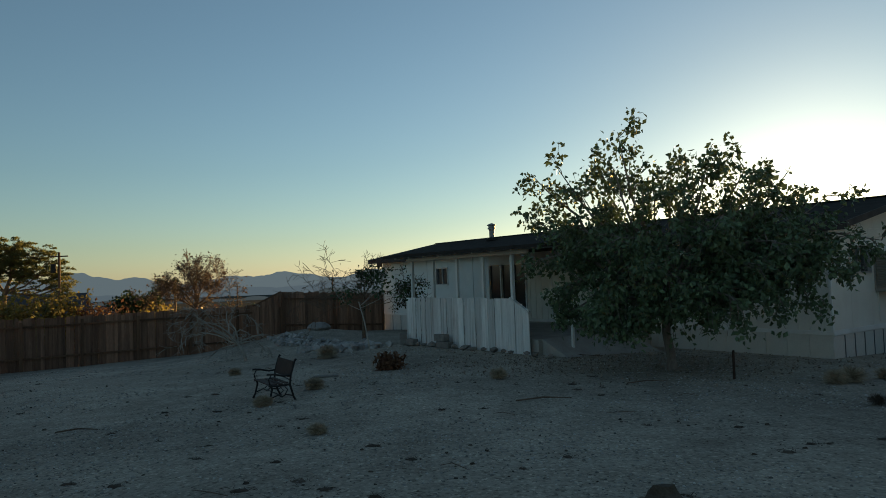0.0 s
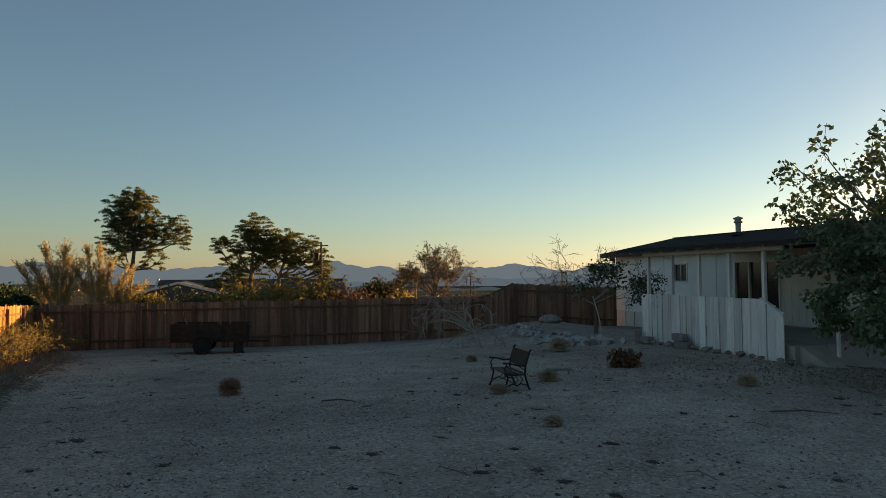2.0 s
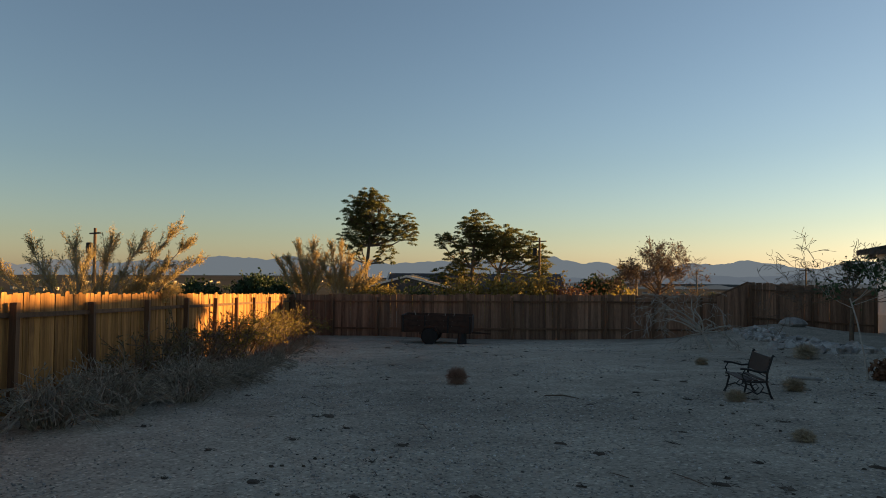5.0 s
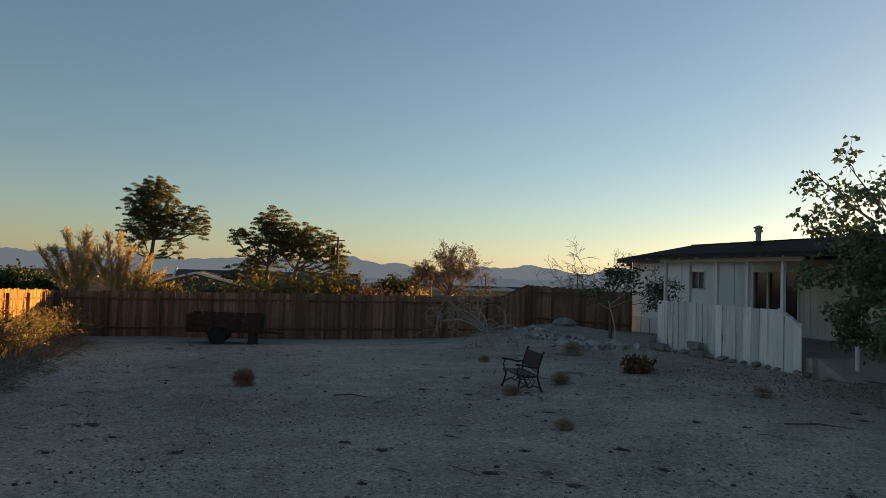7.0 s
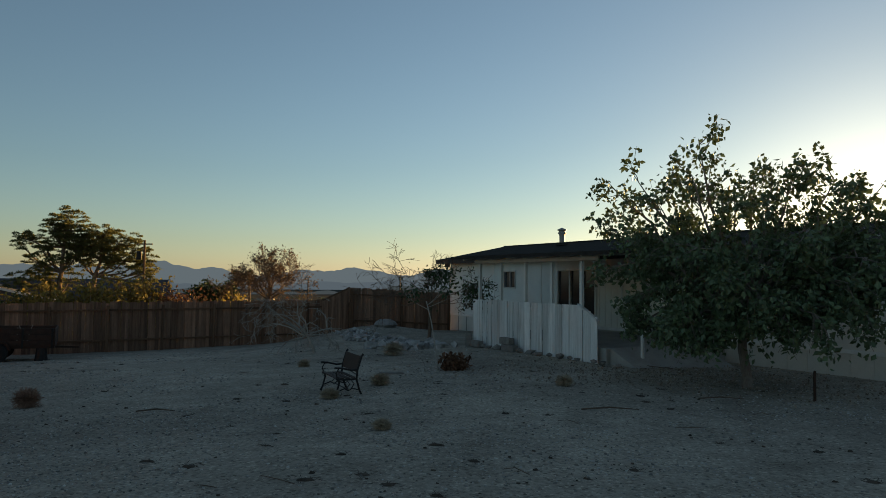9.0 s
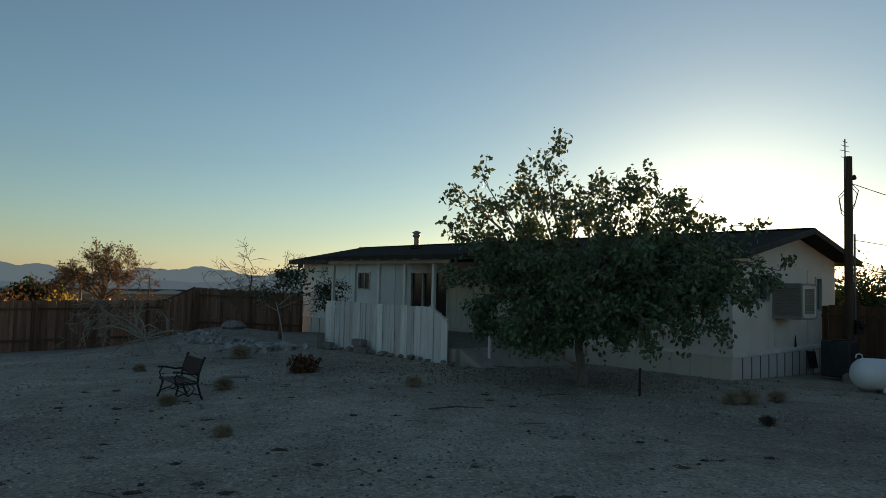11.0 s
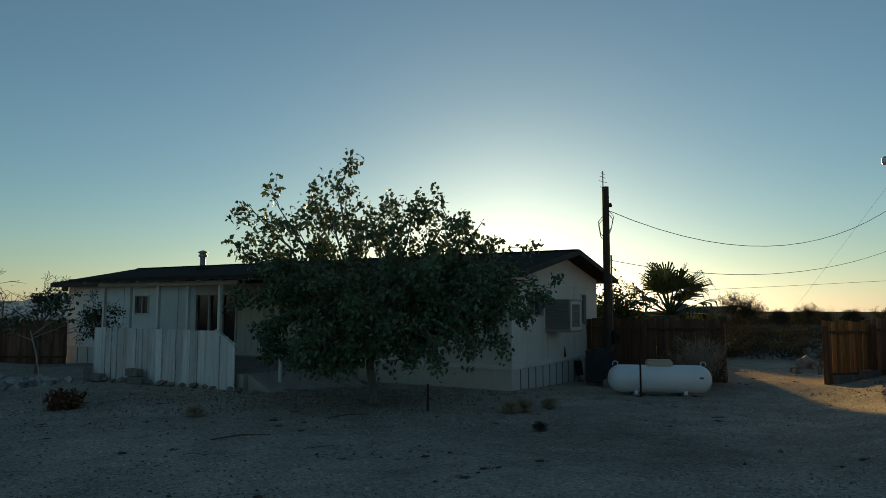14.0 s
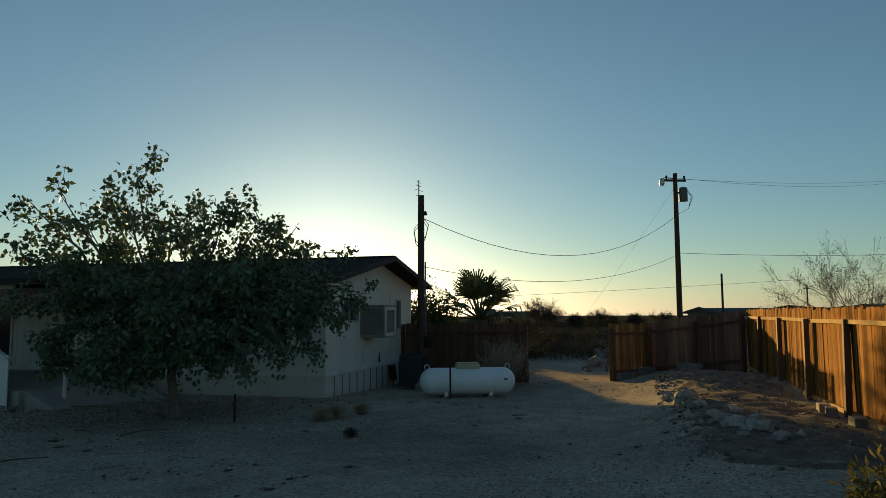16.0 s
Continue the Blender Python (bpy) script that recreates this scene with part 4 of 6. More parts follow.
def tree(name, label, x, y, limbs, trunk_h, trunk_r, leaf_mat, bark, leaf, per, spread, depth=3, split=3, lean=(0, 0), z=None, aspect=1.7, droop=0.0, group="", up=0.1, keep=0.75, category="tree", sub=1.0, bend=0.25, leafy=None):
    """limbs: rows of compass degrees, rise in degrees, length, start height."""
    z = terrain(x, y) if z is None else z + slope(x, y)
    t = thing(name, label, category, pose(x, y, z), group)
    wood, tips = Shape(), []
    pts = [(0, 0, -0.15), (lean[0] * .3, lean[1] * .3, trunk_h * .35), (lean[0] * .6, lean[1] * .6, trunk_h * .7), (lean[0], lean[1], trunk_h)]
    wood.tube(pts, [trunk_r * 1.35, trunk_r, trunk_r * .9, trunk_r * .75], 10)
    for a, e, L, h in limbs:
        f = h / trunk_h
        s = Vector((lean[0] * f, lean[1] * f, h))
        d = Vector((math.sin(radians(a)) * math.cos(radians(e)), math.cos(radians(a)) * math.cos(radians(e)), math.sin(radians(e))))
        grow(wood, tips, s, d, L * 0.42, trunk_r * 0.5, depth, bend, split, 0.35, up, 0.62, 0.004 * sub, keep)
    part("trunk", wood, bark, t)
    if leaf_mat:
        tips = [q for q in tips if leafy(q)] if leafy else tips
        part("crown", Shape().leaves(tips, leaf, spread, per, aspect, droop), leaf_mat, t)
    return t


def ring(n, e, L, h, a0=0.0, jit=12):
    return [(a0 + 360 * i / n + rng.uniform(-jit, jit), e + rng.uniform(-6, 6), L * rng.uniform(0.85, 1.15), h) for i in range(n)]


# the big mulberry before the house
def mulberry(x, y):
    rng.seed(31)
    t = thing("mulberry_tree", "broad leafy mulberry tree with low hanging branches", "tree", on_ground(x, y))
    right, back = Vector((math.cos(radians(17.7)), -math.sin(radians(17.7)), 0)), Vector((math.sin(radians(17.7)), math.cos(radians(17.7)), 0))
    wood, tips = Shape(), []
    fork = Vector((-0.05, 0, 1.25))
    wood.tube([(0, 0, -0.2), (0.02, 0, 0.25), (-0.06, 0.03, 0.8), fork], [0.16, 0.10, 0.092, 0.10], 10)
    # reach of the main limbs: sideways, height, depth
    limbs = [(-2.95, 4.55, 0.3), (-2.2, 4.5, -0.5), (-1.5, 4.75, 0.6), (-0.9, 5.3, 0.0), (0.2, 4.5, 0.7), (0.95, 4.4, -0.5), (1.75, 4.35, 0.3), (2.45, 4.1, -0.4), (3.25, 3.6, 0.2), (2.0, 3.75, 0.6), (2.75, 3.55, 0.6), (3.0, 3.2, -0.5), (-0.2, 4.0, 0.2), (1.3, 3.6, 0.6), (-1.8, 4.0, 0.3),
             (-2.85, 3.5, -0.4), (-1.0, 4.4, -1.0), (0.5, 4.1, -1.1), (1.6, 3.7, -1.0),
             (-3.0, 2.5, 0.4), (-2.4, 1.7, -0.8), (-1.8, 1.1, -1.1), (-1.2, 1.3, -1.8), (1.5, 1.75, -1.4), (2.75, 1.6, -0.4), (3.5, 2.0, 0.0), (4.05, 2.6, -0.3), (3.2, 2.3, -0.9), (0.7, 1.5, -1.5), (-0.7, 1.15, -1.6), (2.1, 1.65, -1.1), (-2.2, 1.1, -0.2), (1.2, 1.5, -2.0), (0.2, 1.9, -2.0)]
    for k in range(15):
        a = 2.399963 * k
        limbs.append((2.2 * math.sin(a) + 0.25, rng.uniform(2.0, 3.6), 2.0 * math.cos(a)))
    for u, z, d in limbs:
        end = right * u + back * d + Vector((0, 0, z))
        s0 = fork + Vector((0, 0, rng.uniform(-0.25, 0.3)))
        sweep = Vector((0, 0, 0.55 + 0.12 * abs(u))) if z < 3.2 else Vector((0, 0, -0.15))
        n = 9
        pts = []
        for i in range(n + 1):
            f = i / n
            p = s0.lerp(end, f) + sweep * 4 * f * (1 - f) * 0.6
            pts.append(p + Vector((rng.gauss(0, 0.05), rng.gauss(0, 0.05), rng.gauss(0, 0.05))) * (4 * f * (1 - f)))
        wood.tube(pts, [0.062 * (1 - i / n) + 0.007 for i in range(n + 1)], 6, caps=False)
        tips.append(tuple(end))
        upper = z > 3.3
        for k in range(10 if upper else 16):
            f = rng.uniform(0.38 if upper else 0.3, 1.0) ** 0.85
            q = f * n
            i = min(n - 1, int(q))
            p = pts[i].lerp(pts[i + 1], q - i)
            along = (pts[i + 1] - pts[i]).normalized()
            dd = along * 0.6 + Vector((rng.gauss(0, 0.7), rng.gauss(0, 0.7), rng.gauss(0.1 if upper else -0.2, 0.55)))
            L = (0.62 - 0.3 * f) * rng.uniform(0.7, 1.3) + 0.1
            grow(wood, tips, p, dd, L, 0.014, 1, 0.3, 2, 0.45, 0.05 if upper else -0.12, 0.6, 0.004, 0.7)
    part("trunk", wood, BARK, t)
    tips = [p for p in tips if p[2] > (0.66 if p[0] < 0.3 else 1.0) + 0.7 * noise.noise((p[0] * 1.5, p[1] * 1.5, 1.0))]
    part("crown", Shape().leaves(tips, 0.128, 0.075, 3, 1.6, 0.6), LEAF, t)


mulberry(4.85, 15.2)


def clump_pine(label, x, y, zb, trunk, lobes, tufts):
    """A pine seen across the view: trunk rows of (sideways, height); lobes of needles, rows of (sideways, depth, height, half width, half height)."""
    t = thing("pine_tree", label, "tree", pose(*up(x, y, zb)), "far pines")
    a = math.atan2(x, y)
    side, deep = Vector((math.cos(a), -math.sin(a), 0)), Vector((math.sin(a), math.cos(a), 0))
    wood, crown = Shape(), Shape()
    stem = [side * u + Vector((0, 0, h)) for u, h in trunk]
    wood.tube(stem, [0.24 - 0.19 * i / (len(stem) - 1) for i in range(len(stem))], 8)
    inner = [(u * 0.5 + 0.1, d * 0.5 + 0.25, h - 0.3, rw * 0.95, rh) for u, d, h, rw, rh in lobes[::2]]
    for u, d, h, rw, rh in lobes + inner:
        c = side * u + deep * d + Vector((0, 0, h))
        root = max((q for q in stem if q.z < h - 0.2), key=lambda q: q.z, default=stem[1])
        mid = root.lerp(c, 0.55) + Vector((0, 0, -0.12 * (c - root).length))
        wood.tube([root, mid, c], [0.09, 0.06, 0.03], 5)
        n = max(8, int(tufts * rw * rh * 1.3))
        for i in range(n):
            o = Vector((rng.gauss(0, 1), rng.gauss(0, 1), rng.gauss(0.25, 0.9))).normalized() * rng.uniform(0.08, 1.0) ** 0.5
            e = c + Vector((o.x * rw * 1.12, o.y * rw * 1.12, o.z * rh * 2.3))
            wood.tube([tuple(mid.lerp(c, rng.uniform(0.3, 1))), tuple(c.lerp(e, 0.5) - Vector((0, 0, 0.06))), tuple(e)], [0.022, 0.014, 0.008], 3, caps=False)
            r = rng.uniform(0.18, 0.36)
            m = 84
            q = nrng.normal(0, 1, (m, 3))
            q /= np.linalg.norm(q, axis=1)[:, None]
            q[:, 2] = np.abs(q[:, 2]) * 0.75 - 0.15
            out = q + 0.5 * np.array(o)
            crown.blades(np.array(e) + q * r * np.array([1, 1, 0.6]) * nrng.uniform(0.2, 1, m)[:, None], out, 0.135, 2.6, 0.45)
    part("trunk", wood, BROWN_BARK, t)
    part("crown", crown, PINE, t)


clump_pine("tall pine with a clumped crown and one long side limb", -42.0, 43.6, 0.1,
           [(0, -2.6), (-0.15, 1.0), (0.1, 3.0), (0.25, 4.6), (0.3, 6.2), (0.2, 8.2)],
           [(0.1, 0.2, 8.6, 1.3, 0.65), (1.3, 0, 8.0, 1.1, 0.65), (-1.0, 0.3, 7.8, 1.0, 0.6), (0.6, -0.5, 7.0, 1.5, 0.6), (-1.5, 0, 7.0, 0.9, 0.5), (1.7, 0.3, 7.0, 0.8, 0.5), (-0.3, 0.6, 6.2, 1.2, 0.5),
            (-1.8, 0, 5.6, 0.9, 0.5), (0.9, 0, 5.7, 1.0, 0.5), (1.9, 0, 5.3, 0.8, 0.45), (2.8, 0, 5.7, 0.85, 0.5), (3.6, 0, 6.3, 0.9, 0.6), (3.0, 0.3, 6.6, 0.8, 0.5), (3.9, 0, 5.6, 0.6, 0.5), (-1.2, -0.3, 4.9, 0.8, 0.5), (0.2, 0.5, 5.0, 0.7, 0.4), (-1.6, 0.2, 4.0, 0.5, 0.4), (1.6, 0.2, 4.2, 0.6, 0.4), (2.2, 0, 3.7, 0.35, 0.4)], 40)
clump_pine("dark pine with tiered clumps of needles", -32.1, 45.5, -0.35,
           [(0, -2.6), (0.0, 1.5), (0.2, 3.2), (0.3, 5.0), (0.4, 6.2)],
           [(0.5, 0, 6.7, 1.3, 0.55), (1.4, 0.2, 6.4, 0.8, 0.5), (-0.4, 0, 6.1, 0.8, 0.45), (-1.9, 0, 5.5, 0.9, 0.45), (-2.4, 0.2, 5.2, 0.6, 0.35), (0.6, 0.3, 5.3, 1.2, 0.5), (1.3, 0, 4.8, 0.9, 0.5), (-0.7, 0.2, 4.6, 0.8, 0.4), (-1.5, 0, 4.0, 0.7, 0.4), (0.4, 0, 3.9, 0.9, 0.4), (-1.2, 0.2, 3.1, 0.7, 0.4), (-2.2, 0, 2.2, 1.0, 0.6), (-1.0, 0.3, 2.0, 0.9, 0.6), (0.8, 0, 2.8, 0.6, 0.4)], 40)
clump_pine("broad umbrella pine, golden at its sunlit edge", -30.3, 46.8, -0.2,
           [(0, -2.6), (0.0, 1.6), (0.1, 2.8), (0.5, 4.0), (0.8, 5.2)],
           [(0.4, 0, 5.6, 1.4, 0.5), (1.8, 0, 5.3, 1.3, 0.5), (-0.8, 0.3, 5.2, 1.0, 0.5), (2.8, 0, 4.8, 1.0, 0.5), (0.8, 0.5, 4.8, 1.5, 0.5), (3.3, 0.2, 4.0, 0.9, 0.5), (2.2, -0.3, 4.1, 1.1, 0.45), (3.8, 0, 3.2, 0.8, 0.5), (-0.9, 0, 4.2, 0.8, 0.4), (2.9, 0, 3.1, 0.7, 0.4), (3.6, 0.2, 2.4, 0.5, 0.4), (1.2, 0, 3.9, 0.7, 0.3)], 40)


# ---- far distance ----
def ridge(name, label, r, az0, az1, z_of, mat, depth=200.0):
    g = Shape()
    n = 480
    for i in range(n + 1):
        a = radians(az0 + (az1 - az0) * i / n)
        s, c = math.sin(a), math.cos(a)
        g.v += [(r * s, r * c, -80), (r * s, r * c, z_of(math.degrees(a))), ((r + depth) * s, (r + depth) * c, -80)]
    for i in range(n):
        k = 3 * i
        g.f += [(k, k + 1, k + 4, k + 3), (k + 1, k + 2, k + 5, k + 4)]
    solo(name, g, mat, label, "mountains", kind="structure")


def peaks(a, seed, k):
    return sum(noise.noise((a * f * k, seed, f)) / f for f in (0.12, 0.3, 0.8, 2.0))


def skyline(rows, r, grain):
    """Heights at distance r from a few (compass degrees, rise in degrees), with small crags between."""
    def z_of(a):
        k = 0
        while k < len(rows) - 2 and a > rows[k + 1][0]:
            k += 1
        (a0, e0), (a1, e1) = rows[k], rows[k + 1]
        f = min(1.0, max(0.0, (a - a0) / (a1 - a0)))
        e = e0 + (e1 - e0) * (f * f * (3 - 2 * f) * 0.5 + f * 0.5) + grain * peaks(a, r * 0.01, 2.2)
        return 1.72 + r * math.tan(radians(e))
    return z_of


FAR_RANGE = [(-90, 0.3), (-66, 0.45), (-59.2, 0.74), (-56.2, 0.91), (-54, 0.70), (-52.2, 1.1), (-50.5, 1.15), (-46, 0.72), (-41.2, 0.45), (-39.3, 0.68), (-37.7, 0.82), (-33, 0.7), (-28.2, 0.98), (-27.2, 0.69), (-25, 0.77), (-22.3, 0.28), (-20, 0.5), (-17.4, 0.77), (-14.5, 0.56), (-6, 0.6), (4, 0.5), (10, 0.4)]
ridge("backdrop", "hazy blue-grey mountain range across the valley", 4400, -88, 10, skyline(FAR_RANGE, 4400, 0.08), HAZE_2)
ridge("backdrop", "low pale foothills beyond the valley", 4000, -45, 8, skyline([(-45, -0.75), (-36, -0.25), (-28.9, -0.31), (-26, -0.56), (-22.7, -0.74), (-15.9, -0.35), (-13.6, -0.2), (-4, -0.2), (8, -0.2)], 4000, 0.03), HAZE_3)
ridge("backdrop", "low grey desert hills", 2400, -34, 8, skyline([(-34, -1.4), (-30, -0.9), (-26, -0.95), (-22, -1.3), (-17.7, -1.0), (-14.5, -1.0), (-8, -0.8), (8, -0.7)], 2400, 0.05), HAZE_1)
ridge("backdrop", "low dark desert hill on the skyline", 700, 56, 100, lambda a: -8 + 20 * smooth_step(56, 74, a) + 1.5 * peaks(a, 2.0, 1), SCRUB)


# ---- yard things ----
def bench():
    b = thing("garden_bench", "black cast-iron garden bench with a dark board back", "bench", on_ground(-3.14, 12.62, -59, 0.01) @ Matrix.Scale(0.86, 4))
    # x along the seat, y towards the back
    L = 1.06

    def end(x):
        g = Shape()
        g.tube([(x, -0.30, 0.0), (x, -0.25, 0.10), (x, -0.20, 0.30), (x, -0.22, 0.40)], [0.028, 0.02, 0.022, 0.02], 6)
        g.tube([(x, 0.30, 0.0), (x, 0.24, 0.12), (x, 0.17, 0.36), (x, 0.19, 0.55), (x, 0.28, 0.84), (x, 0.31, 0.87)], [0.028, 0.022, 0.024, 0.022, 0.022, 0.03], 6)
        g.tube([(x, -0.27, 0.38), (x, -0.1, 0.36), (x, 0.17, 0.37)], [0.02] * 3, 6)
        g.tube([(x, -0.22, 0.13), (x, -0.08, 0.18), (x, 0.0, 0.13), (x, 0.08, 0.18), (x, 0.22, 0.14)], [0.014] * 5, 6)
        g.tube([(x, -0.05, 0.18), (x, 0.03, 0.26), (x, -0.02, 0.33), (x, -0.09, 0.29)], [0.011] * 4, 5)
        g.tube([(x, 0.06, 0.17), (x, 0.12, 0.27), (x, 0.06, 0.34)], [0.011] * 3, 5)
        return g

    def arm(x):
        g = Shape()
        g.tube([(x, -0.24, 0.40), (x, -0.27, 0.50), (x, -0.22, 0.58), (x, -0.27, 0.62), (x, -0.30, 0.59)], [0.014] * 5, 6)
        g.tube([(x, -0.30, 0.61), (x, -0.15, 0.60), (x, 0.05, 0.55), (x, 0.19, 0.56)], [0.020] * 4, 6)
        return g
    for x in (-L / 2, L / 2):
        e = part("end_frame", end(x), IRON, b, "scrolled cast-iron end", smooth=True)
        part("armrest", arm(x), IRON, e, smooth=True)
    sl = Shape().box((0, 0, 0), (L - 0.04, 0.085, 0.022), ch=0.004).mesh("slat", SLAT_WOOD)
    for i in range(4):
        part("slat", sl, None, b, m=pose(0, -0.24 + i * 0.115, 0.40 - 0.012 * (i in (1, 2)), 0, 0, 0))
    part("back_panel", Shape().box((0, 0, 0), (L - 0.06, 0.03, 0.34), ch=0.008), SLAT_WOOD, b, m=pose(0, 0.225, 0.665, -14, 0, 0))
    part("stretcher", Shape().tube([(-L / 2, 0.0, 0.15), (L / 2, 0.0, 0.15)], [0.012, 0.012], 6), IRON, b)
    part("stretcher", Shape().tube([(-L / 2, 0.2, 0.44), (0, 0.2, 0.47), (L / 2, 0.2, 0.44)], [0.012] * 3, 6), IRON, b)


bench()


def trailer():
    z = terrain(-16.5, 21.9)
    t = thing("utility_trailer", "dark rusty box trailer parked along the fence", "trailer", pose(-16.88, 21.7, z, 0, 1.0, 32))
    part("bed", Shape().box((0, 0, 0.5), (2.75, 1.5, 0.08), ch=0.01), RUST, t)
    for y in (-0.75, 0.75):
        for k in range(3):
            part("side_board", Shape().box((0, y, 0.63 + k * 0.2), (2.75, 0.035, 0.185), ch=0.006), RUST, t)
        for x in (-1.3, -0.45, 0.45, 1.3):
            part("stake", Shape().box((x, y * 1.04, 0.8), (0.06, 0.05, 0.66), ch=0.006), IRON, t)
    for x in (-1.37, 1.37):
        part("end_board", Shape().box((x, 0, 0.83), (0.035, 1.46, 0.58), ch=0.006), RUST, t)
    for y in (-0.84, 0.84):
        w = part("wheel", Shape().lathe([(0.16, -0.09), (0.29, -0.09), (0.325, -0.05), (0.325, 0.05), (0.29, 0.09), (0.16, 0.09)], 20, pose(-0.25, y, 0.325, 90, 0, 0)), RUBBER, t, smooth=True)
        part("rim", Shape().lathe([(0.03, -0.05), (0.17, -0.07), (0.17, 0.07), (0.03, 0.05)], 14, pose(-0.25, y, 0.325, 90, 0, 0)), RUST, w)
        part("mudguard", Shape().tube([(-0.62, y * 1.05, 0.42), (-0.5, y * 1.05, 0.66), (-0.25, y * 1.05, 0.72), (0.0, y * 1.05, 0.66), (0.12, y * 1.05, 0.42)], [0.05] * 5, 4), RUST, t)
    part("axle", Shape().tube([(-0.25, -0.84, 0.325), (-0.25, 0.84, 0.325)], [0.03, 0.03], 8), IRON, t)
    part("tongue", Shape().tube([(1.3, 0, 0.45), (2.1, 0, 0.42)], [0.05, 0.04], 4), RUST, t)
    part("jack", Shape().tube([(1.0, -0.6, 0.0), (1.0, -0.6, 0.5)], [0.20, 0.15], 10), IRON, t)
    for x, y, dx, h in ((-0.75, 0.1, -0.25, 0.5), (-0.6, 0.2, 0.2, 0.35), (0.45, 0.0, -0.2, 0.38), (0.5, 0.1, 0.15, 0.42), (0.2, 0.2, 0.0, 0.25)):
        g = Shape().tube([(x, y, 0.55), (x + dx * .5, y, 0.95), (x + dx, y + .1, 0.95 + h * .6)], [0.02, 0.015, 0.006], 5)
        solo("cut_branch", g, DRY_TWIG, "pale cut branch lying in the trailer bed", "branch", pose(-16.88, 21.7, z, 0, 1.0, 32), "cut branches")


trailer()


def bush(name, label, x, y, h, w, leaf_mat, wood_mat, leaf=0.08, per=5, n=26, depth=1, spread=0.06, aspect=2.4, group="", category="shrub", z=None, thick=0.012, up=0.25, droop=-0.3):
    z = terrain(x, y) if z is None else z + slope(x, y)
    t = thing(name, label, category, pose(x, y, z - 0.03), group)
    wood, tips = Shape(), []
    for i in range(n):
        a, e = rng.uniform(0, 360), rng.uniform(28, 85)
        d = (math.sin(radians(a)) * math.cos(radians(e)) * w / h, math.cos(radians(a)) * math.cos(radians(e)) * w / h, math.sin(radians(e)))
        L = h * rng.uniform(0.45, 0.75) / (1 + 0.55 * depth)
        grow(wood, tips, (rng.gauss(0, w * 0.12), rng.gauss(0, w * 0.12), 0), d, L * 1.5, thick, depth, 0.3, 3, 0.5, up, 0.7, 0.003, 0.6)
    part("wood", wood, wood_mat, t)
    if leaf_mat:
        part("foliage", Shape().leaves(tips, leaf, spread, per, aspect, droop), leaf_mat, t)
    return t


# white-stemmed tree and sapling by the porch
tree("desert_tree", "sparse desert tree with bare upper twigs, half leafless", -3.07, 25.4,
     [(-88, 10, 2.8, 1.5), (-80, 22, 3.0, 1.6), (-95, 36, 2.5, 1.7), (-60, 54, 1.5, 1.7), (-100, 16, 2.0, 1.4), (85, 10, 2.3, 1.6), (95, 26, 2.3, 1.7), (70, 44, 1.7, 1.8), (80, 52, 1.9, 1.8), (180, 20, 1.6, 1.6), (100, -6, 2.3, 1.5), (-30, 58, 1.2, 1.8)],
     1.9, 0.06, LEAF_DARK, BROWN_BARK, 0.10, 1, 0.08, depth=4, split=3, up=-0.02, keep=0.62, sub=1.6, bend=0.45, lean=(0.05, 0.2), leafy=lambda q: q[2] < 2.75 and q[0] > -0.9 and noise.noise(Vector(q) * 1.3) > 0.08)
tree("sapling", "thin white-stemmed sapling beside dead brown foliage", -1.72, 16.2,
     [(60, 40, 1.3, 1.5), (100, 26, 1.5, 1.45), (-80, 30, 1.0, 1.4), (85, 44, 1.2, 1.5)],
     1.6, 0.017, LEAF_DARK, PALE_BARK, 0.10, 1, 0.07, depth=2, split=3, lean=(-0.35, 0.3), aspect=1.6, keep=0.6)
g = Shape()
pts = nrng.normal(0, 1, (420, 3)) * np.array([0.13, 0.12, 0.10]) + np.array([0, 0, 0.12])
pts[:, 2] = np.abs(pts[:, 2])
g.leaves(pts, 0.11, 0.03, 2, 1.5)
solo("dead_foliage", g, DRY_LEAF, "heap of dead rust-brown leaves at the sapling's foot", "shrub", on_ground(-1.38, 16.25), kind="stuff")

# pale bare shrub leaning before the fence
t = thing("bare_shrub", "leafless pale shrub with drooping tangled twigs", "shrub", on_ground(-6.43, 22.14))
wood, tips = Shape(), []
fork = Vector((-0.28, 0.0, 0.55))
wood.tube([(0, 0, -0.1), (-0.08, 0.0, 0.2), (-0.2, 0.02, 0.42), fork], [0.055, 0.05, 0.048, 0.042], 8)
for a, e, L in ((-95, 55, 1.9), (-80, 38, 2.1), (-98, 24, 2.2), (-70, 66, 1.6), (-120, 30, 1.9), (-60, 28, 2.0), (60, 62, 1.5), (85, 34, 1.6), (-150, 50, 1.4), (-88, 6, 1.6), (80, 10, 1.3)):
    d = (math.sin(radians(a)) * math.cos(radians(e)), math.cos(radians(a)) * math.cos(radians(e)), math.sin(radians(e)))
    grow(wood, tips, fork, d, L * 0.55, 0.032, 3, 0.42, 3, 0.5, -0.16, 0.6, 0.006, 0.66)
part("wood", wood, PALE_TWIG, t)

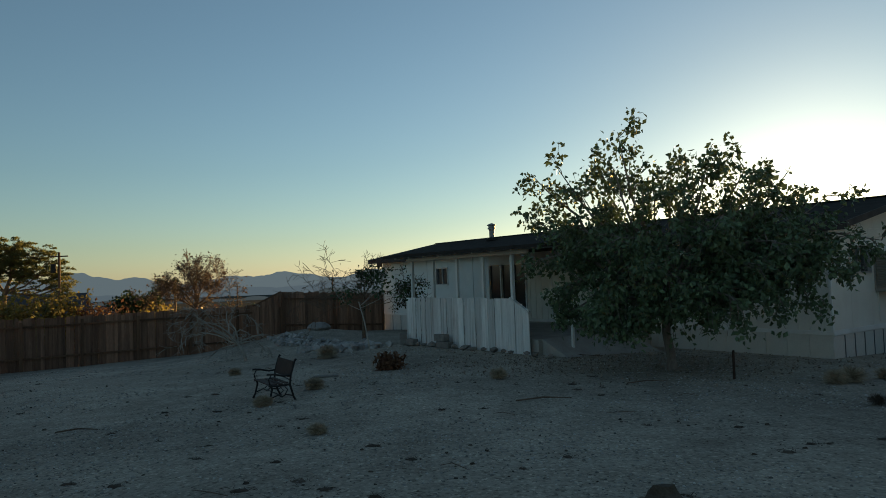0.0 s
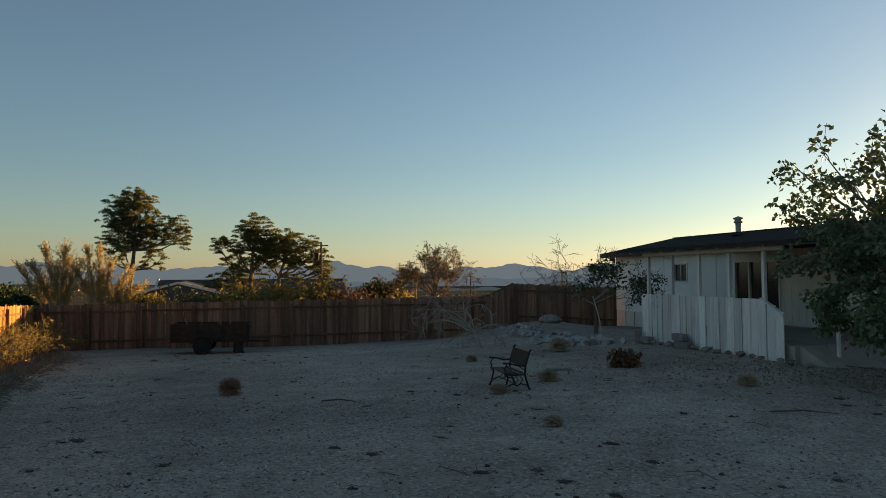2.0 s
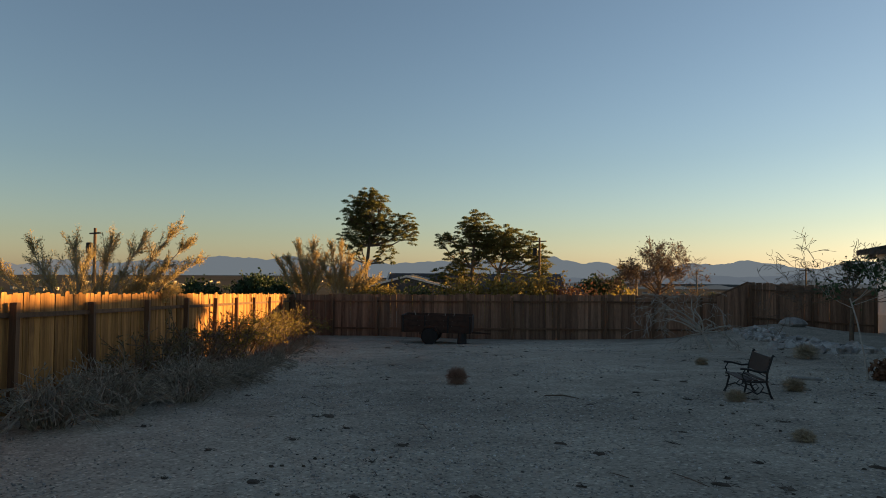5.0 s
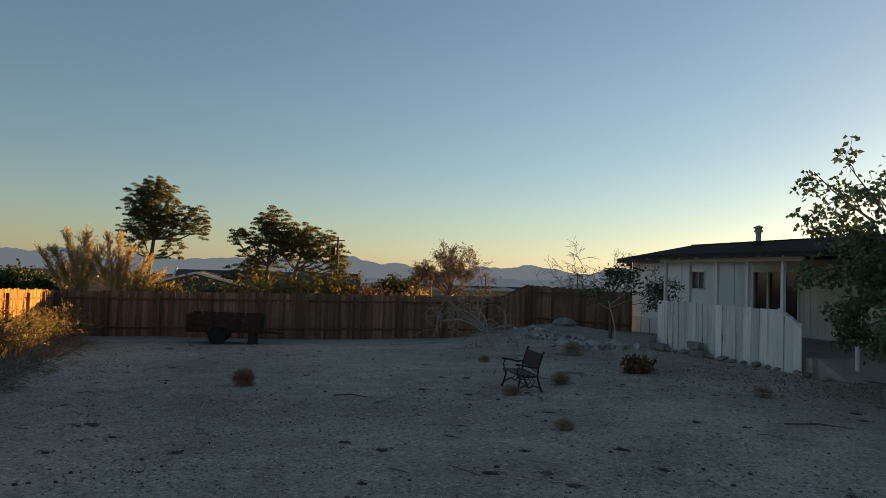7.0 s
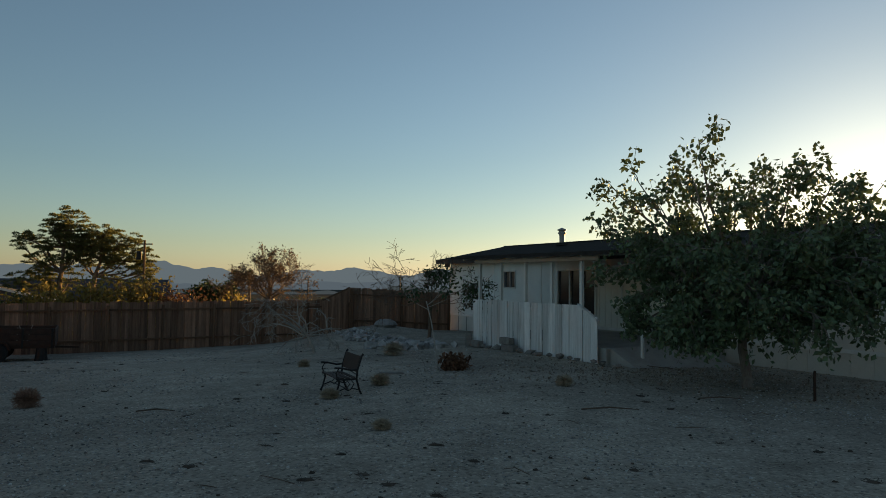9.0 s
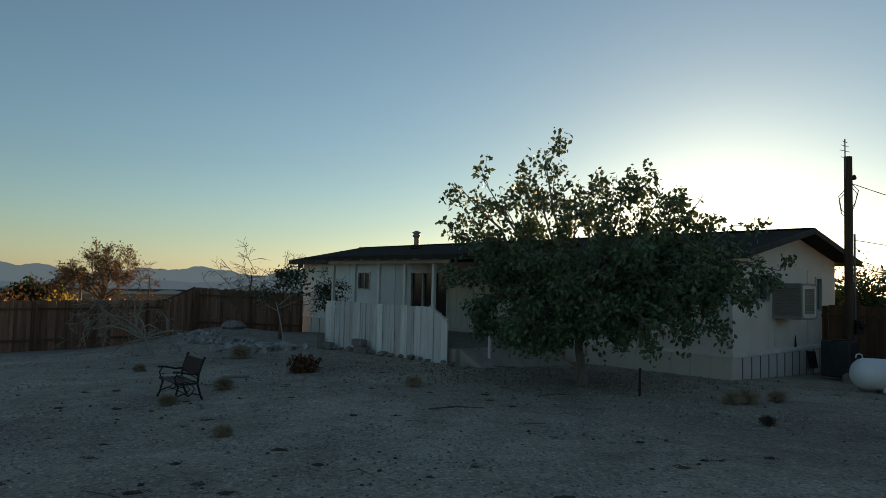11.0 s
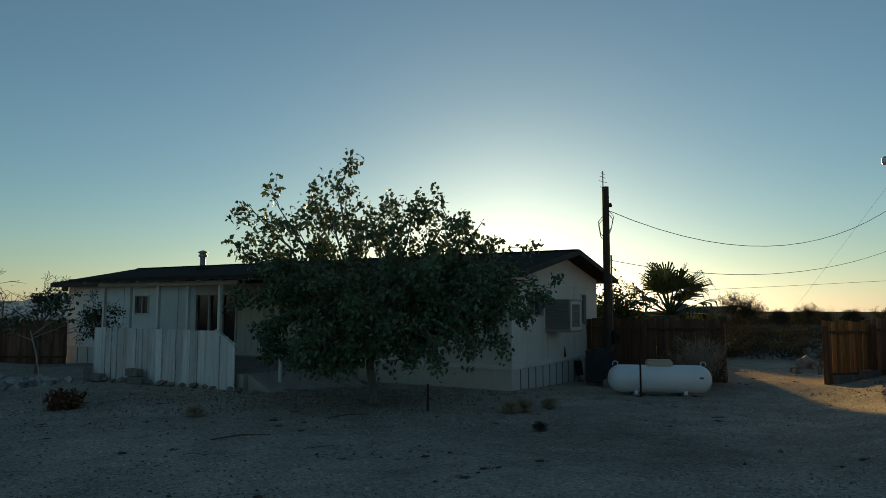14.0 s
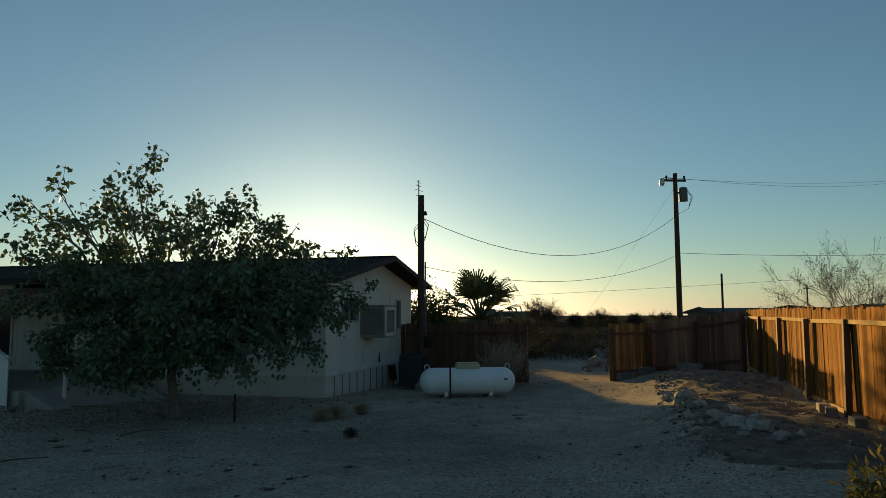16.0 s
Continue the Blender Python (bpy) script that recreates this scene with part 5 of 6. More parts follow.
# oleander and dry brush along the sunlit fence
ND = Vector((FL[0] + 6.5, FL[1] + 1.32)).normalized()
NN = Vector((ND.y, -ND.x))       # into the yard
def fence_shrub(name, label, x, y, h, w, leaf_mat, wood_mat, stems, leaf, per, group, droop=0.5):
    """Upright arching stems from the ground, leaves standing along them."""
    t = thing(name, label, "shrub", on_ground(x, y, 0, 0.04), group)
    wood, pts, dirs = Shape(), [], []
    for i in range(stems):
        a, out = rng.uniform(0, 6.283), rng.random() ** 0.6
        b = Vector((math.sin(a), math.cos(a), 0)) * w * 0.35 * rng.random()
        reach = Vector((math.sin(a), math.cos(a), 0)) * w * out
        H = h * rng.uniform(0.55, 1.05) * (1 - 0.35 * out)
        q = [b, b + reach * 0.25 + Vector((0, 0, H * 0.45)), b + reach * 0.6 + Vector((0, 0, H * 0.85)), b + reach + Vector((0, 0, H * (1 - droop * 0.3 * out)))]
        q = [p + Vector((rng.gauss(0, 0.03), rng.gauss(0, 0.03), rng.gauss(0, 0.02))) for p in q]
        wood.tube(q, [0.012, 0.010, 0.008, 0.005], 4, caps=False)
        for k in range(6):
            f = rng.uniform(1.0, 3.0)
            j = min(2, int(f))
            p = q[j].lerp(q[j + 1], f - j)
            d = (q[j + 1] - q[j]).normalized() + Vector((rng.gauss(0, 0.6), rng.gauss(0, 0.6), rng.gauss(0.1, 0.4)))
            e = p + d.normalized() * rng.uniform(0.12, 0.3)
            wood.tube([p, e], [0.006, 0.004], 3, caps=False)
            for m in range(per):
                pts.append(tuple(p.lerp(e, rng.uniform(0.1, 1.0))))
                dirs.append(tuple(d.normalized() + Vector((rng.gauss(0, 0.7), rng.gauss(0, 0.7), rng.gauss(0, 0.5)))))
    part("wood", wood, wood_mat, t)
    if per:
        part("foliage", Shape().blades(pts, dirs, leaf, 3.4, 0.3), leaf_mat, t)


def by_fence(s, off):
    return -6.5 + ND.x * s + NN.x * off, -1.32 + ND.y * s + NN.y * off


for s, off, h, w in ((9.4, 0.9, 1.2, 0.75), (10.5, 0.9, 1.4, 0.8), (11.6, 1.0, 1.5, 0.8), (12.8, 1.0, 1.45, 0.9), (13.9, 1.1, 1.5, 0.9), (15.0, 1.1, 1.55, 0.9), (16.1, 1.1, 1.4, 0.9), (17.3, 1.2, 1.45, 1.0), (18.7, 1.1, 1.5, 1.0), (20.1, 1.2, 1.5, 1.0), (21.4, 1.2, 1.35, 1.0), (22.9, 1.1, 1.4, 1.0), (24.4, 1.1, 1.45, 1.0), (25.8, 1.1, 1.2, 0.9)):
    green = s > 13.5 or s > 10 and rng.random() < 0.5
    fence_shrub("fence_shrub", "yellow-green leafy shrub growing against the fence" if green else "half-dry brown shrub against the fence", *by_fence(s, off), h, w, OLEANDER if green else DRY_SAGE, DARK_TWIG, 30 if green else 26, 0.10, 4 if green else 3, "fence shrubs")
for s, off in ((6.6, 0.9), (7.6, 1.3), (8.6, 0.8), (8.9, 1.9), (9.9, 1.7), (10.9, 2.0), (12.1, 1.9), (13.4, 2.0), (14.8, 2.0), (18.2, 1.9), (22.0, 1.8)):
    fence_shrub("dry_brush", "tangled grey dead brush at the fence foot", *by_fence(s, off), 0.42 if s > 10.5 else 0.85, 0.8, BRUSH, BRUSH, 50 if s > 10.5 else 80, 0.07, 2, "dead brush", 1.6)
bush("oleander_bush", "small yellow-green shrub growing by the drive", 5.97, 2.12, 0.65, 0.42, OLEANDER, DRY_TWIG, 0.10, 5, 15, 1, 0.03, 3.2)

# tamarisks behind the fence, lit orange
def tamarisk(x, y, limbs, dense, blade, z=None):
    """Feathery plumes on long arching limbs; limbs: where each ends, from the foot, and its breadth."""
    t = thing("tamarisk", "feathery golden tamarisk in the low sun behind the fence", "tree", on_ground(x, y) if z is None else pose(*up(x, y, z)), "tamarisks")
    wood, pts, dirs = Shape(), [], []
    for ex, ey, ez, br in limbs:
        e = Vector((ex, ey, ez))
        root = Vector((rng.gauss(0, 0.12), rng.gauss(0, 0.12), 0))
        mid = root.lerp(e, 0.5) + Vector((0, 0, 0.16 * e.length))
        line = [root.lerp(mid, f).lerp(mid.lerp(e, f), f) for f in [k / 10 for k in range(11)]]
        wood.tube(line, [0.05 * (1 - 0.09 * k) for k in range(11)], 5, caps=False)
        for k in range(int(34 * e.length / 2.5)):
            f = rng.uniform(3.2, 9.99)
            j = int(f)
            p = line[j].lerp(line[j + 1], f - j)
            along = (line[j + 1] - line[j]).normalized()
            d = (along + Vector((rng.gauss(0, 0.45), rng.gauss(0, 0.45), rng.gauss(0.25, 0.35)))).normalized()
            L = br * rng.uniform(0.5, 1.2) * (1.3 - 0.07 * f)
            q = p + d * L + Vector((0, 0, 0.08 * L))
            wood.tube([p, p.lerp(q, 0.5) - Vector((0, 0, 0.04 * L)), q], [0.010, 0.006, 0.003], 3, caps=False)
            for m in range(dense):
                g = rng.uniform(0.12, 1.05)
                c = p.lerp(q, g)
                pts.append((c.x + rng.gauss(0, 0.02), c.y + rng.gauss(0, 0.02), c.z + rng.gauss(0, 0.02)))
                dirs.append(tuple(d + Vector((rng.gauss(0, 0.4), rng.gauss(0, 0.4), rng.gauss(0.1, 0.35)))))
    part("trunk", wood, DRY_TWIG, t)
    part("foliage", Shape().blades(pts, dirs, blade, 6.0, 0.5), TAMARISK, t)


tamarisk(-15.6, 7.4, [(1.05, 1.6, 3.45, 0.55), (1.25, 1.95, 2.6, 0.5), (1.15, 1.75, 3.0, 0.45), (0.6, 0.95, 3.05, 0.6), (0.2, 0.4, 3.0, 0.65), (0.9, 1.2, 2.3, 0.6), (-0.2, -0.2, 2.9, 0.7), (-0.6, -0.9, 2.8, 0.7), (-0.9, 0.4, 2.6, 0.7), (0.6, 0.9, 2.0, 0.7), (0.1, 0.3, 2.1, 0.8), (-0.5, -0.6, 2.0, 0.8), (0.95, 1.45, 1.85, 0.55), (-1.2, -1.5, 2.5, 0.7)], 74, 0.068)
tamarisk(-27.6, 24.3, [(-1.1, -1.1, 3.2, 0.9), (0.7, 0.6, 3.4, 0.9), (-0.9, -0.2, 2.4, 1.0), (-0.4, -0.3, 4.0, 0.9), (0.2, 0.2, 4.1, 0.9), (-0.7, -0.8, 3.4, 0.8), (0.1, -0.2, 3.2, 0.9), (-0.6, -0.4, 2.6, 0.9), (0.4, 0.4, 2.6, 0.9), (-0.1, 0.6, 3.5, 0.8)], 62, 0.105, z=-0.65)
tamarisk(-26.4, 25.6, [(-0.9, -0.8, 3.4, 0.9), (0.9, 0.9, 3.0, 0.9), (1.2, 1.3, 2.3, 0.9), (-0.4, -0.4, 4.1, 0.85), (-0.1, 0.0, 4.0, 0.85), (0.3, 0.3, 3.4, 0.8), (0.7, 0.8, 2.7, 0.8), (0.0, 0.2, 2.8, 0.9), (0.9, 1.0, 2.0, 0.8), (-0.5, -0.3, 2.4, 0.8), (0.4, 0.5, 1.9, 0.9)], 62, 0.105, z=-0.65)
# trees and shrubs beyond the long fence
for x, y, zt in ((-50.8, 32.5, 1.9), (-47.8, 36.8, 2.4), (-53.0, 30.2, 1.5), (-46.6, 38.6, 1.7)):
    tree("broadleaf_tree", "dense dark green tree beyond the fence", x, y, ring(9, 40, 3.4, 1.0) + ring(5, 70, 2.6, 1.2), 1.4, 0.2, LEAF_DARK, BROWN_BARK, 0.3, 9, 0.3, depth=2, z=zt - 4.4, group="far trees", up=0.05)
tree("thin_tree", "thin half-bare tree with reddish dry leaves", -14.5, 39.8, ring(5, 48, 2.5, 1.7) + ring(4, 66, 2.6, 2.2) + [(70, 38, 3.1, 2.0), (60, 28, 2.7, 1.8), (-110, 35, 2.6, 1.7)], 2.6, 0.12, FADED_LEAF, BROWN_BARK, 0.12, 1, 0.12, depth=4, split=3, z=-0.55, up=0.06, keep=0.6, sub=2.4, leafy=lambda q: noise.noise(Vector(q) * 0.9) > -0.12)
tree("thin_tree", "thin half-bare tree with reddish dry leaves", -16.2, 39.3, ring(5, 62, 2.1, 1.4), 2.0, 0.07, FADED_LEAF, BROWN_BARK, 0.13, 1, 0.12, depth=3, z=-0.6, up=0.08, sub=2.2)
tree("broadleaf_tree", "small dark tree far beyond the fence", -28.9, 64.1, ring(7, 40, 3.2, 1.6), 2.0, 0.2, LEAF_DARK, BROWN_BARK, 0.35, 8, 0.3, depth=2, z=-1.6, group="far trees")
for i, (x, y, h, w, m_) in enumerate(((-25.5, 27.2, 1.5, 2.0, OLEANDER), (-23.5, 28.7, 1.6, 2.0, LEAF_DARK), (-21.6, 29.6, 1.9, 1.8, OLEANDER), (-19.7, 30.6, 2.1, 1.9, OLEANDER), (-18.0, 31.4, 2.0, 1.8, OLEANDER), (-16.4, 32.3, 1.6, 1.6, DRY_LEAF), (-14.2, 33.5, 1.3, 1.5, OLEANDER), (-12.2, 35.2, 1.3, 1.4, DRY_LEAF))):
    bush("hedge_bush", "sunlit hedge showing above the fence", x, y, h + 0.75, w, m_, DRY_TWIG, 0.2, 7, 34, 1, 0.14, 1.8, "hedge", z=-1.0)


def fan_palm(name, label, x, y, z, trunk_h, R, n=34, skirt=True, group=""):
    p = thing(name, label, "palm", pose(*up(x, y, z)), group)
    part("trunk", Shape().tube([(0, 0, -0.3), (0, 0, trunk_h * .5), (0, 0, trunk_h)], [R * .17, R * .14, R * .13], 10), BROWN_BARK, p)
    st, fr, dead = Shape(), Shape(), Shape()
    for i in range(n):
        a = 2.399963 * i + rng.uniform(-.3, .3)
        e = radians(78 - 88 * i / n)
        d = Vector((math.sin(a) * math.cos(e), math.cos(a) * math.cos(e), math.sin(e)))
        b0 = Vector((0, 0, trunk_h))
        reach = R * rng.uniform(0.36, 0.5)
        hub = b0 + d * reach
        st.tube([b0, b0 + d * reach * .5, hub], [R * .022, R * .016, R * .012], 4)
        side = d.cross(Vector((0, 0, 1))).normalized()
        upv = side.cross(d)
        for k in range(17):
            th = radians(-64 + 8 * k)
            dd = (d * math.cos(th) + side * math.sin(th)).normalized()
            L_ = R * rng.uniform(0.5, 0.66) * (1 - 0.3 * abs(th) / 1.1)
            w = (side * math.cos(th) - d * math.sin(th)) * R * 0.017
            p1 = hub + dd * L_ * 0.4 + upv * R * 0.01
            p2 = hub + dd * L_ * 0.75 - Vector((0, 0, R * 0.05))
            tip = hub + dd * L_ * 0.92 - Vector((0, 0, R * rng.uniform(0.12, 0.3)))
            fr.add([hub, p1 + w, p2 + w * .7, tip, p2 - w * .7, p1 - w], [(0, 1, 5), (1, 2, 4, 5), (2, 3, 4)])
    if skirt:
        for i in range(90):
            a = rng.uniform(0, 6.283)
            z0 = trunk_h - rng.uniform(0, 0.35) * R
            o = Vector((math.sin(a), math.cos(a), 0))
            q = Vector((0, 0, z0)) + o * R * 0.15
            tip = q + o * R * rng.uniform(0.15, 0.4) - Vector((0, 0, R * rng.uniform(0.35, 0.75)))
            w = o.cross(Vector((0, 0, 1))) * R * 0.03
            dead.add([q, (q + tip) / 2 + w, tip, (q + tip) / 2 - w], [(0, 1, 2), (0, 2, 3)])
        part("dead_skirt", dead, PALM_DEAD, p, "hanging dead fronds")
    part("heart", st, PALM_LEAF, p)
    part("crown", fr, PALM_LEAF, p)


fan_palm("fan_palm", "fan palm standing behind the dark fence", 20.2, 22.7, 0.35, 2.05, 2.75, 22)
for x, y in ((-31.0, 74.1), (-29.6, 74.6)):
    fan_palm("fan_palm", "small distant fan palm", x, y, -2.0, 5.3, 1.1, 24, True, "far palms")
bush("dark_shrub", "dense dark shrub behind the service pole", 17.2, 23.0, 3.0, 1.6, LEAF_DARK, BROWN_BARK, 0.14, 12, 50, 1, 0.16, 1.8, z=0.3)
tree("palo_verde", "airy palo verde tree beyond the side fence", 24.9, 9.3, ring(8, 50, 3.2, 0.8) + ring(5, 25, 3.0, 0.7), 0.9, 0.08, SCRUB, DRY_TWIG, 0.035, 6, 0.07, depth=3, split=3, up=0.25, keep=0.55, z=0.6)


def far_house(label, x, y, z, ang, w, l, h, rise, group="far houses", mat=FAR_WALL, trim=None):
    o = thing("far_house", label, "house", pose(*up(x, y, z), 0, 0, ang), group)
    part("wall", Shape().box((0, 0, h / 2), (l, w, h)), mat, o)
    g = Shape()
    a, b = l / 2 + 0.5, w / 2 + 0.5
    g.add([(-a, -b, h - .1), (a, -b, h - .1), (a, b, h - .1), (-a, b, h - .1), (-a, 0, h + rise), (a, 0, h + rise)], [(0, 1, 5, 4), (2, 3, 4, 5), (0, 4, 3), (1, 2, 5), (3, 2, 1, 0)])
    part("roof", g, FAR_ROOF, o)
    for s in (-1, 1):
        part("rake_trim", Shape().tube([(s * (a + .03), -b, h - .1), (s * (a + .03), 0, h + rise + .03), (s * (a + .03), b, h - .1)], [0.11] * 3, 4), trim or FAR_TRIM, o)
    for i in range(3):
        wi = part("window", Shape().box((-l / 3 + i * l / 3, -w / 2 - .02, h * .58), (1.1, 0.06, 0.9)), GLASS, o)
        part("frame", Shape().box((-l / 3 + i * l / 3, -w / 2 - .05, h * .58 - .5), (1.3, 0.08, 0.08)), FAR_TRIM, wi)
    return o


far_house("cream house with a white-trimmed low gable and dark roof", -36.2, 42.8, -1.6, 128, 8.5, 12, 2.6, 1.1)
far_house("long dark-roofed house beyond the fence", -36.5, 52.5, -1.6, 35, 8, 15, 2.5, 1.6)
far_house("low dark-roofed house among shrubs", -36.5, 69.0, -2.6, 35, 9, 13, 2.5, 1.5)
far_house("pale low house far beyond the fence", -27.3, 70.0, -2.9, 20, 5, 6, 2.2, 0.7, mat=FAR_TRIM)
far_house("low dark house behind the palm", 52.3, 53.8, 1.68, -45, 6, 5, 2.2, 0.45, trim=FAR_ROOF)
far_house("low house with a dark flat-pitched roof", 65, 33.6, 1.9, -28, 6, 9.5, 2.1, 0.45, trim=FAR_ROOF)
for i in range(40):
    a, r = radians(rng.uniform(-70, -18)), rng.uniform(500, 1700)
    x, y = r * math.sin(a), r * math.cos(a)
    far_house("small pale house in the distant town", x, y, terrain(x, y) - slope(x, y) - 0.3, rng.uniform(0, 180), 8, rng.uniform(9, 18), 3.0, 1.2)

# ---- desert scrub beyond the gate ----
def scrub_field(name, label, spots, size, mat, per, n):
    g = Shape()
    for x, y, k in spots:
        z = terrain(x, y)
        pts = nrng.normal(0, 1, (n, 3))
        pts /= np.linalg.norm(pts, axis=1)[:, None]
        pts *= (nrng.uniform(0, 1, n) ** 0.4)[:, None] * np.array([0.75, 0.75, 0.5]) * k * (1 + 0.35 * np.sin(3 * pts[:, :1] + 5 * pts[:, 1:2] + x))
        pts += np.array([x, y, z + 0.38 * k])
        pts[:, 2] = np.maximum(pts[:, 2], z + 0.02)
        g.leaves(pts, size * k, 0.07 * k, per, 2.6, -0.4)
    solo(name, g, mat, label, "scrub", kind="stuff")


spots = []
while len(spots) < 1700:
    a, r = radians(rng.uniform(33, 84)), 33 + 140 * rng.random() ** 2.2
    x, y = r * math.sin(a), r * math.cos(a)
    q = (x - RF_A.x) * -RF_D.y + (y - RF_A.y) * RF_D.x
    if q < 1.5 and r < 40:
        continue
    drive = abs((x - 17.3) * 0.62 - (y - 15.2) * 0.78)
    if drive < 1.7 and r < 44:
        continue
    spots.append((x, y, rng.uniform(0.3, 0.75) * (1 + r / 150) * (0.55 if r < 52 else 1) * (1.9 if r > 75 and rng.random() < 0.08 else 1)))
while len(spots) < 2050:
    a, r = radians(rng.uniform(34, 60)), rng.uniform(25, 62)
    x, y = r * math.sin(a), r * math.cos(a)
    q = (x - RF_A.x) * -RF_D.y + (y - RF_A.y) * RF_D.x
    if q > 1.5 and abs((x - 17.3) * 0.62 - (y - 15.2) * 0.78) > 2.0:
        spots.append((x, y, rng.uniform(0.2, 0.62)))
slope_rng = random.Random(12)        # thick scrub on the rise past the bend of the drive
for i in range(120):
    b, r = radians(slope_rng.uniform(44.5, 53.5)), slope_rng.uniform(32.0, 47.0)
    spots.append((r * math.sin(b), r * math.cos(b), slope_rng.uniform(0.4, 0.85)))
scrub_field("desert_scrub", "low grey-green creosote scrub across the desert", spots, 0.16, SCRUB, 2, 80)
spots = [(r * math.sin(radians(a)), r * math.cos(radians(a)), rng.uniform(1.2, 2.4) * (1 + r / 500)) for a, r in ((rng.uniform(-85, 5), 70 + 1500 * rng.random() ** 1.6) for _ in range(520))]
scrub_field("valley_scrub", "dark scrub and treetops across the lower valley", spots, 0.22, LEAF_DARK, 2, 50)

for a, r, h in ((36.8, 60, 1.5), (39.0, 52, 0.9), (42.2, 58, 0.8), (44.4, 62, 0.9), (46.4, 60, 2.3), (47.5, 59, 1.9), (49.6, 56, 0.9), (51.4, 64, 1.5), (52.3, 66, 1.1), (54.2, 60, 1.0), (56.4, 70, 1.5), (58.8, 66, 1.1)):
    x, y = r * math.sin(radians(a)), r * math.cos(radians(a))
    bush("creosote_bush", "airy dark creosote bush on the desert skyline", x, y, h * 1.15, h * 1.0, SCRUB, DARK_TWIG, 0.09, 5, 24, 2, 0.10, 2.4, "creosote bushes", thick=0.02)

# ---- stones, clods and litter on the yard ----
def strew(name, label, mat, spots, sides, category):
    g = Shape()
    for x, y, r in spots:
        z = terrain(x, y)
        n = sides
        a0 = rng.uniform(0, 6.28)
        el = rng.uniform(0.4, 1.0)
        k = len(g.v)
        for j in range(n):
            a = a0 + 2 * math.pi * j / n
            rr = r * rng.uniform(0.75, 1.2)
            g.v.append((x + rr * math.cos(a), y + rr * el * math.sin(a), z - 0.2 * r))
        for j in range(n):
            a = a0 + 2 * math.pi * (j + 0.4) / n
            rr = r * rng.uniform(0.45, 0.8)
            g.v.append((x + rr * math.cos(a), y + rr * el * math.sin(a), z + r * rng.uniform(0.3, 0.7)))
        for j in range(n):
            q = (j + 1) % n
            g.f += [(k + j, k + q, k + n + q, k + n + j)]
        g.f.append(tuple(k + n + j for j in range(n)))
    solo(name, g, mat, label, category, kind="stuff")


def yard_spot(r0, r1, power=1.3):
    while True:
        a, r = radians(rng.uniform(-74, 76)), r0 + (r1 - r0) * rng.random() ** power
        x, y = r * math.sin(a), r * math.cos(a)
        loc = HOUSE.inverted() @ Vector((x, y, 0))
        if loc.x > -5.0 and loc.y > 4 or loc.x > -0.1 and loc.y > -0.1:
            continue
        return x, y


def patch(x, y, f=0.22, seed=1.0):
    return noise.noise((x * f, y * f, seed))


sp = []
while len(sp) < 30000:
    x, y = yard_spot(4.2, 28, 1.5)
    if patch(x, y, 0.3) + 0.5 * patch(x, y, 1.1, 4.0) + rng.gauss(0, 0.2) > 0.02:
        sp.append((x, y, abs(rng.gauss(0, 0.007)) + 0.005 + 0.0005 * math.hypot(x, y)))
strew("gravel", "loose grey gravel strewn over the sand", STONE, sp, 5, "gravel")
sp = []
while len(sp) < 2600:
    x, y = yard_spot(4.2, 30, 1.2)
    if patch(x, y, 0.5, 7.0) + rng.gauss(0, 0.22) > 0.12:
        sp.append((x, y, min(0.034, 0.008 * math.exp(rng.gauss(0, 0.7))) + 0.0003 * math.hypot(x, y)))
strew("dark_clods", "small dark clods and dry litter on the sand", CLOD, sp, 6, "clods")
g = Shape()
for i in range(210):
    x, y = yard_spot(5.0, 26, 1.1)
    k = rng.uniform(0.03, 0.10) * (1.5 if rng.random() < 0.12 else 1)
    z, n, a0, el = terrain(x, y), 11, rng.uniform(0, 6.28), rng.uniform(0.45, 0.8)
    rim = [(k * rng.uniform(0.7, 1.25), a0 + 6.283 * (j + rng.uniform(-0.3, 0.3)) / n) for j in range(n)]
    g.add([(x, y, z + 0.22 * k)] + [(x + 0.6 * r * math.cos(a), y + 0.6 * r * el * math.sin(a), z + 0.16 * k * rng.uniform(0.6, 1.3)) for r, a in rim] + [(x + r * math.cos(a), y + r * el * math.sin(a), z - 0.01) for r, a in rim],
          [(0, 1 + j, 1 + (j + 1) % n) for j in range(n)] + [(1 + j, 1 + n + j, 1 + n + (j + 1) % n, 1 + (j + 1) % n) for j in range(n)])
    q = nrng.normal(0, 0.6, (36, 3)) * np.array([k * 1.3, k * 0.9, 0.0])
    q[:, 2] = 0.12 * k
    d = nrng.normal(0, 1, (36, 3)) * np.array([1, 1, 0.3])
    g.blades(q + np.array([x, y, z]), d, 0.05, 7.0, 0.05)
solo("litter_mats", g, CLOD, "flat dark mats of dry weeds and litter on the sand", "litter", kind="stuff")
# Leaf scatter added to make the ground browner and darker under the tree.
g, q = Shape(), []
while len(q) < 3200:
    x, y = 4.0 + rng.gauss(0, 2.6), 16.6 + rng.gauss(0, 1.6)
    loc = HOUSE.inverted() @ Vector((x, y, 0))
    if not (loc.x > -0.1 and loc.y > -0.1 or loc.x > -5.0 and loc.y > 5):
        q.append((x, y, terrain(x, y) + 0.012))
g.leaves(q, 0.06, 0.004, 1, 1.6)
solo("leaf_litter", g, LITTER, "brown leaf scatter added under the mulberry", "leaves", kind="stuff")
g = Shape()
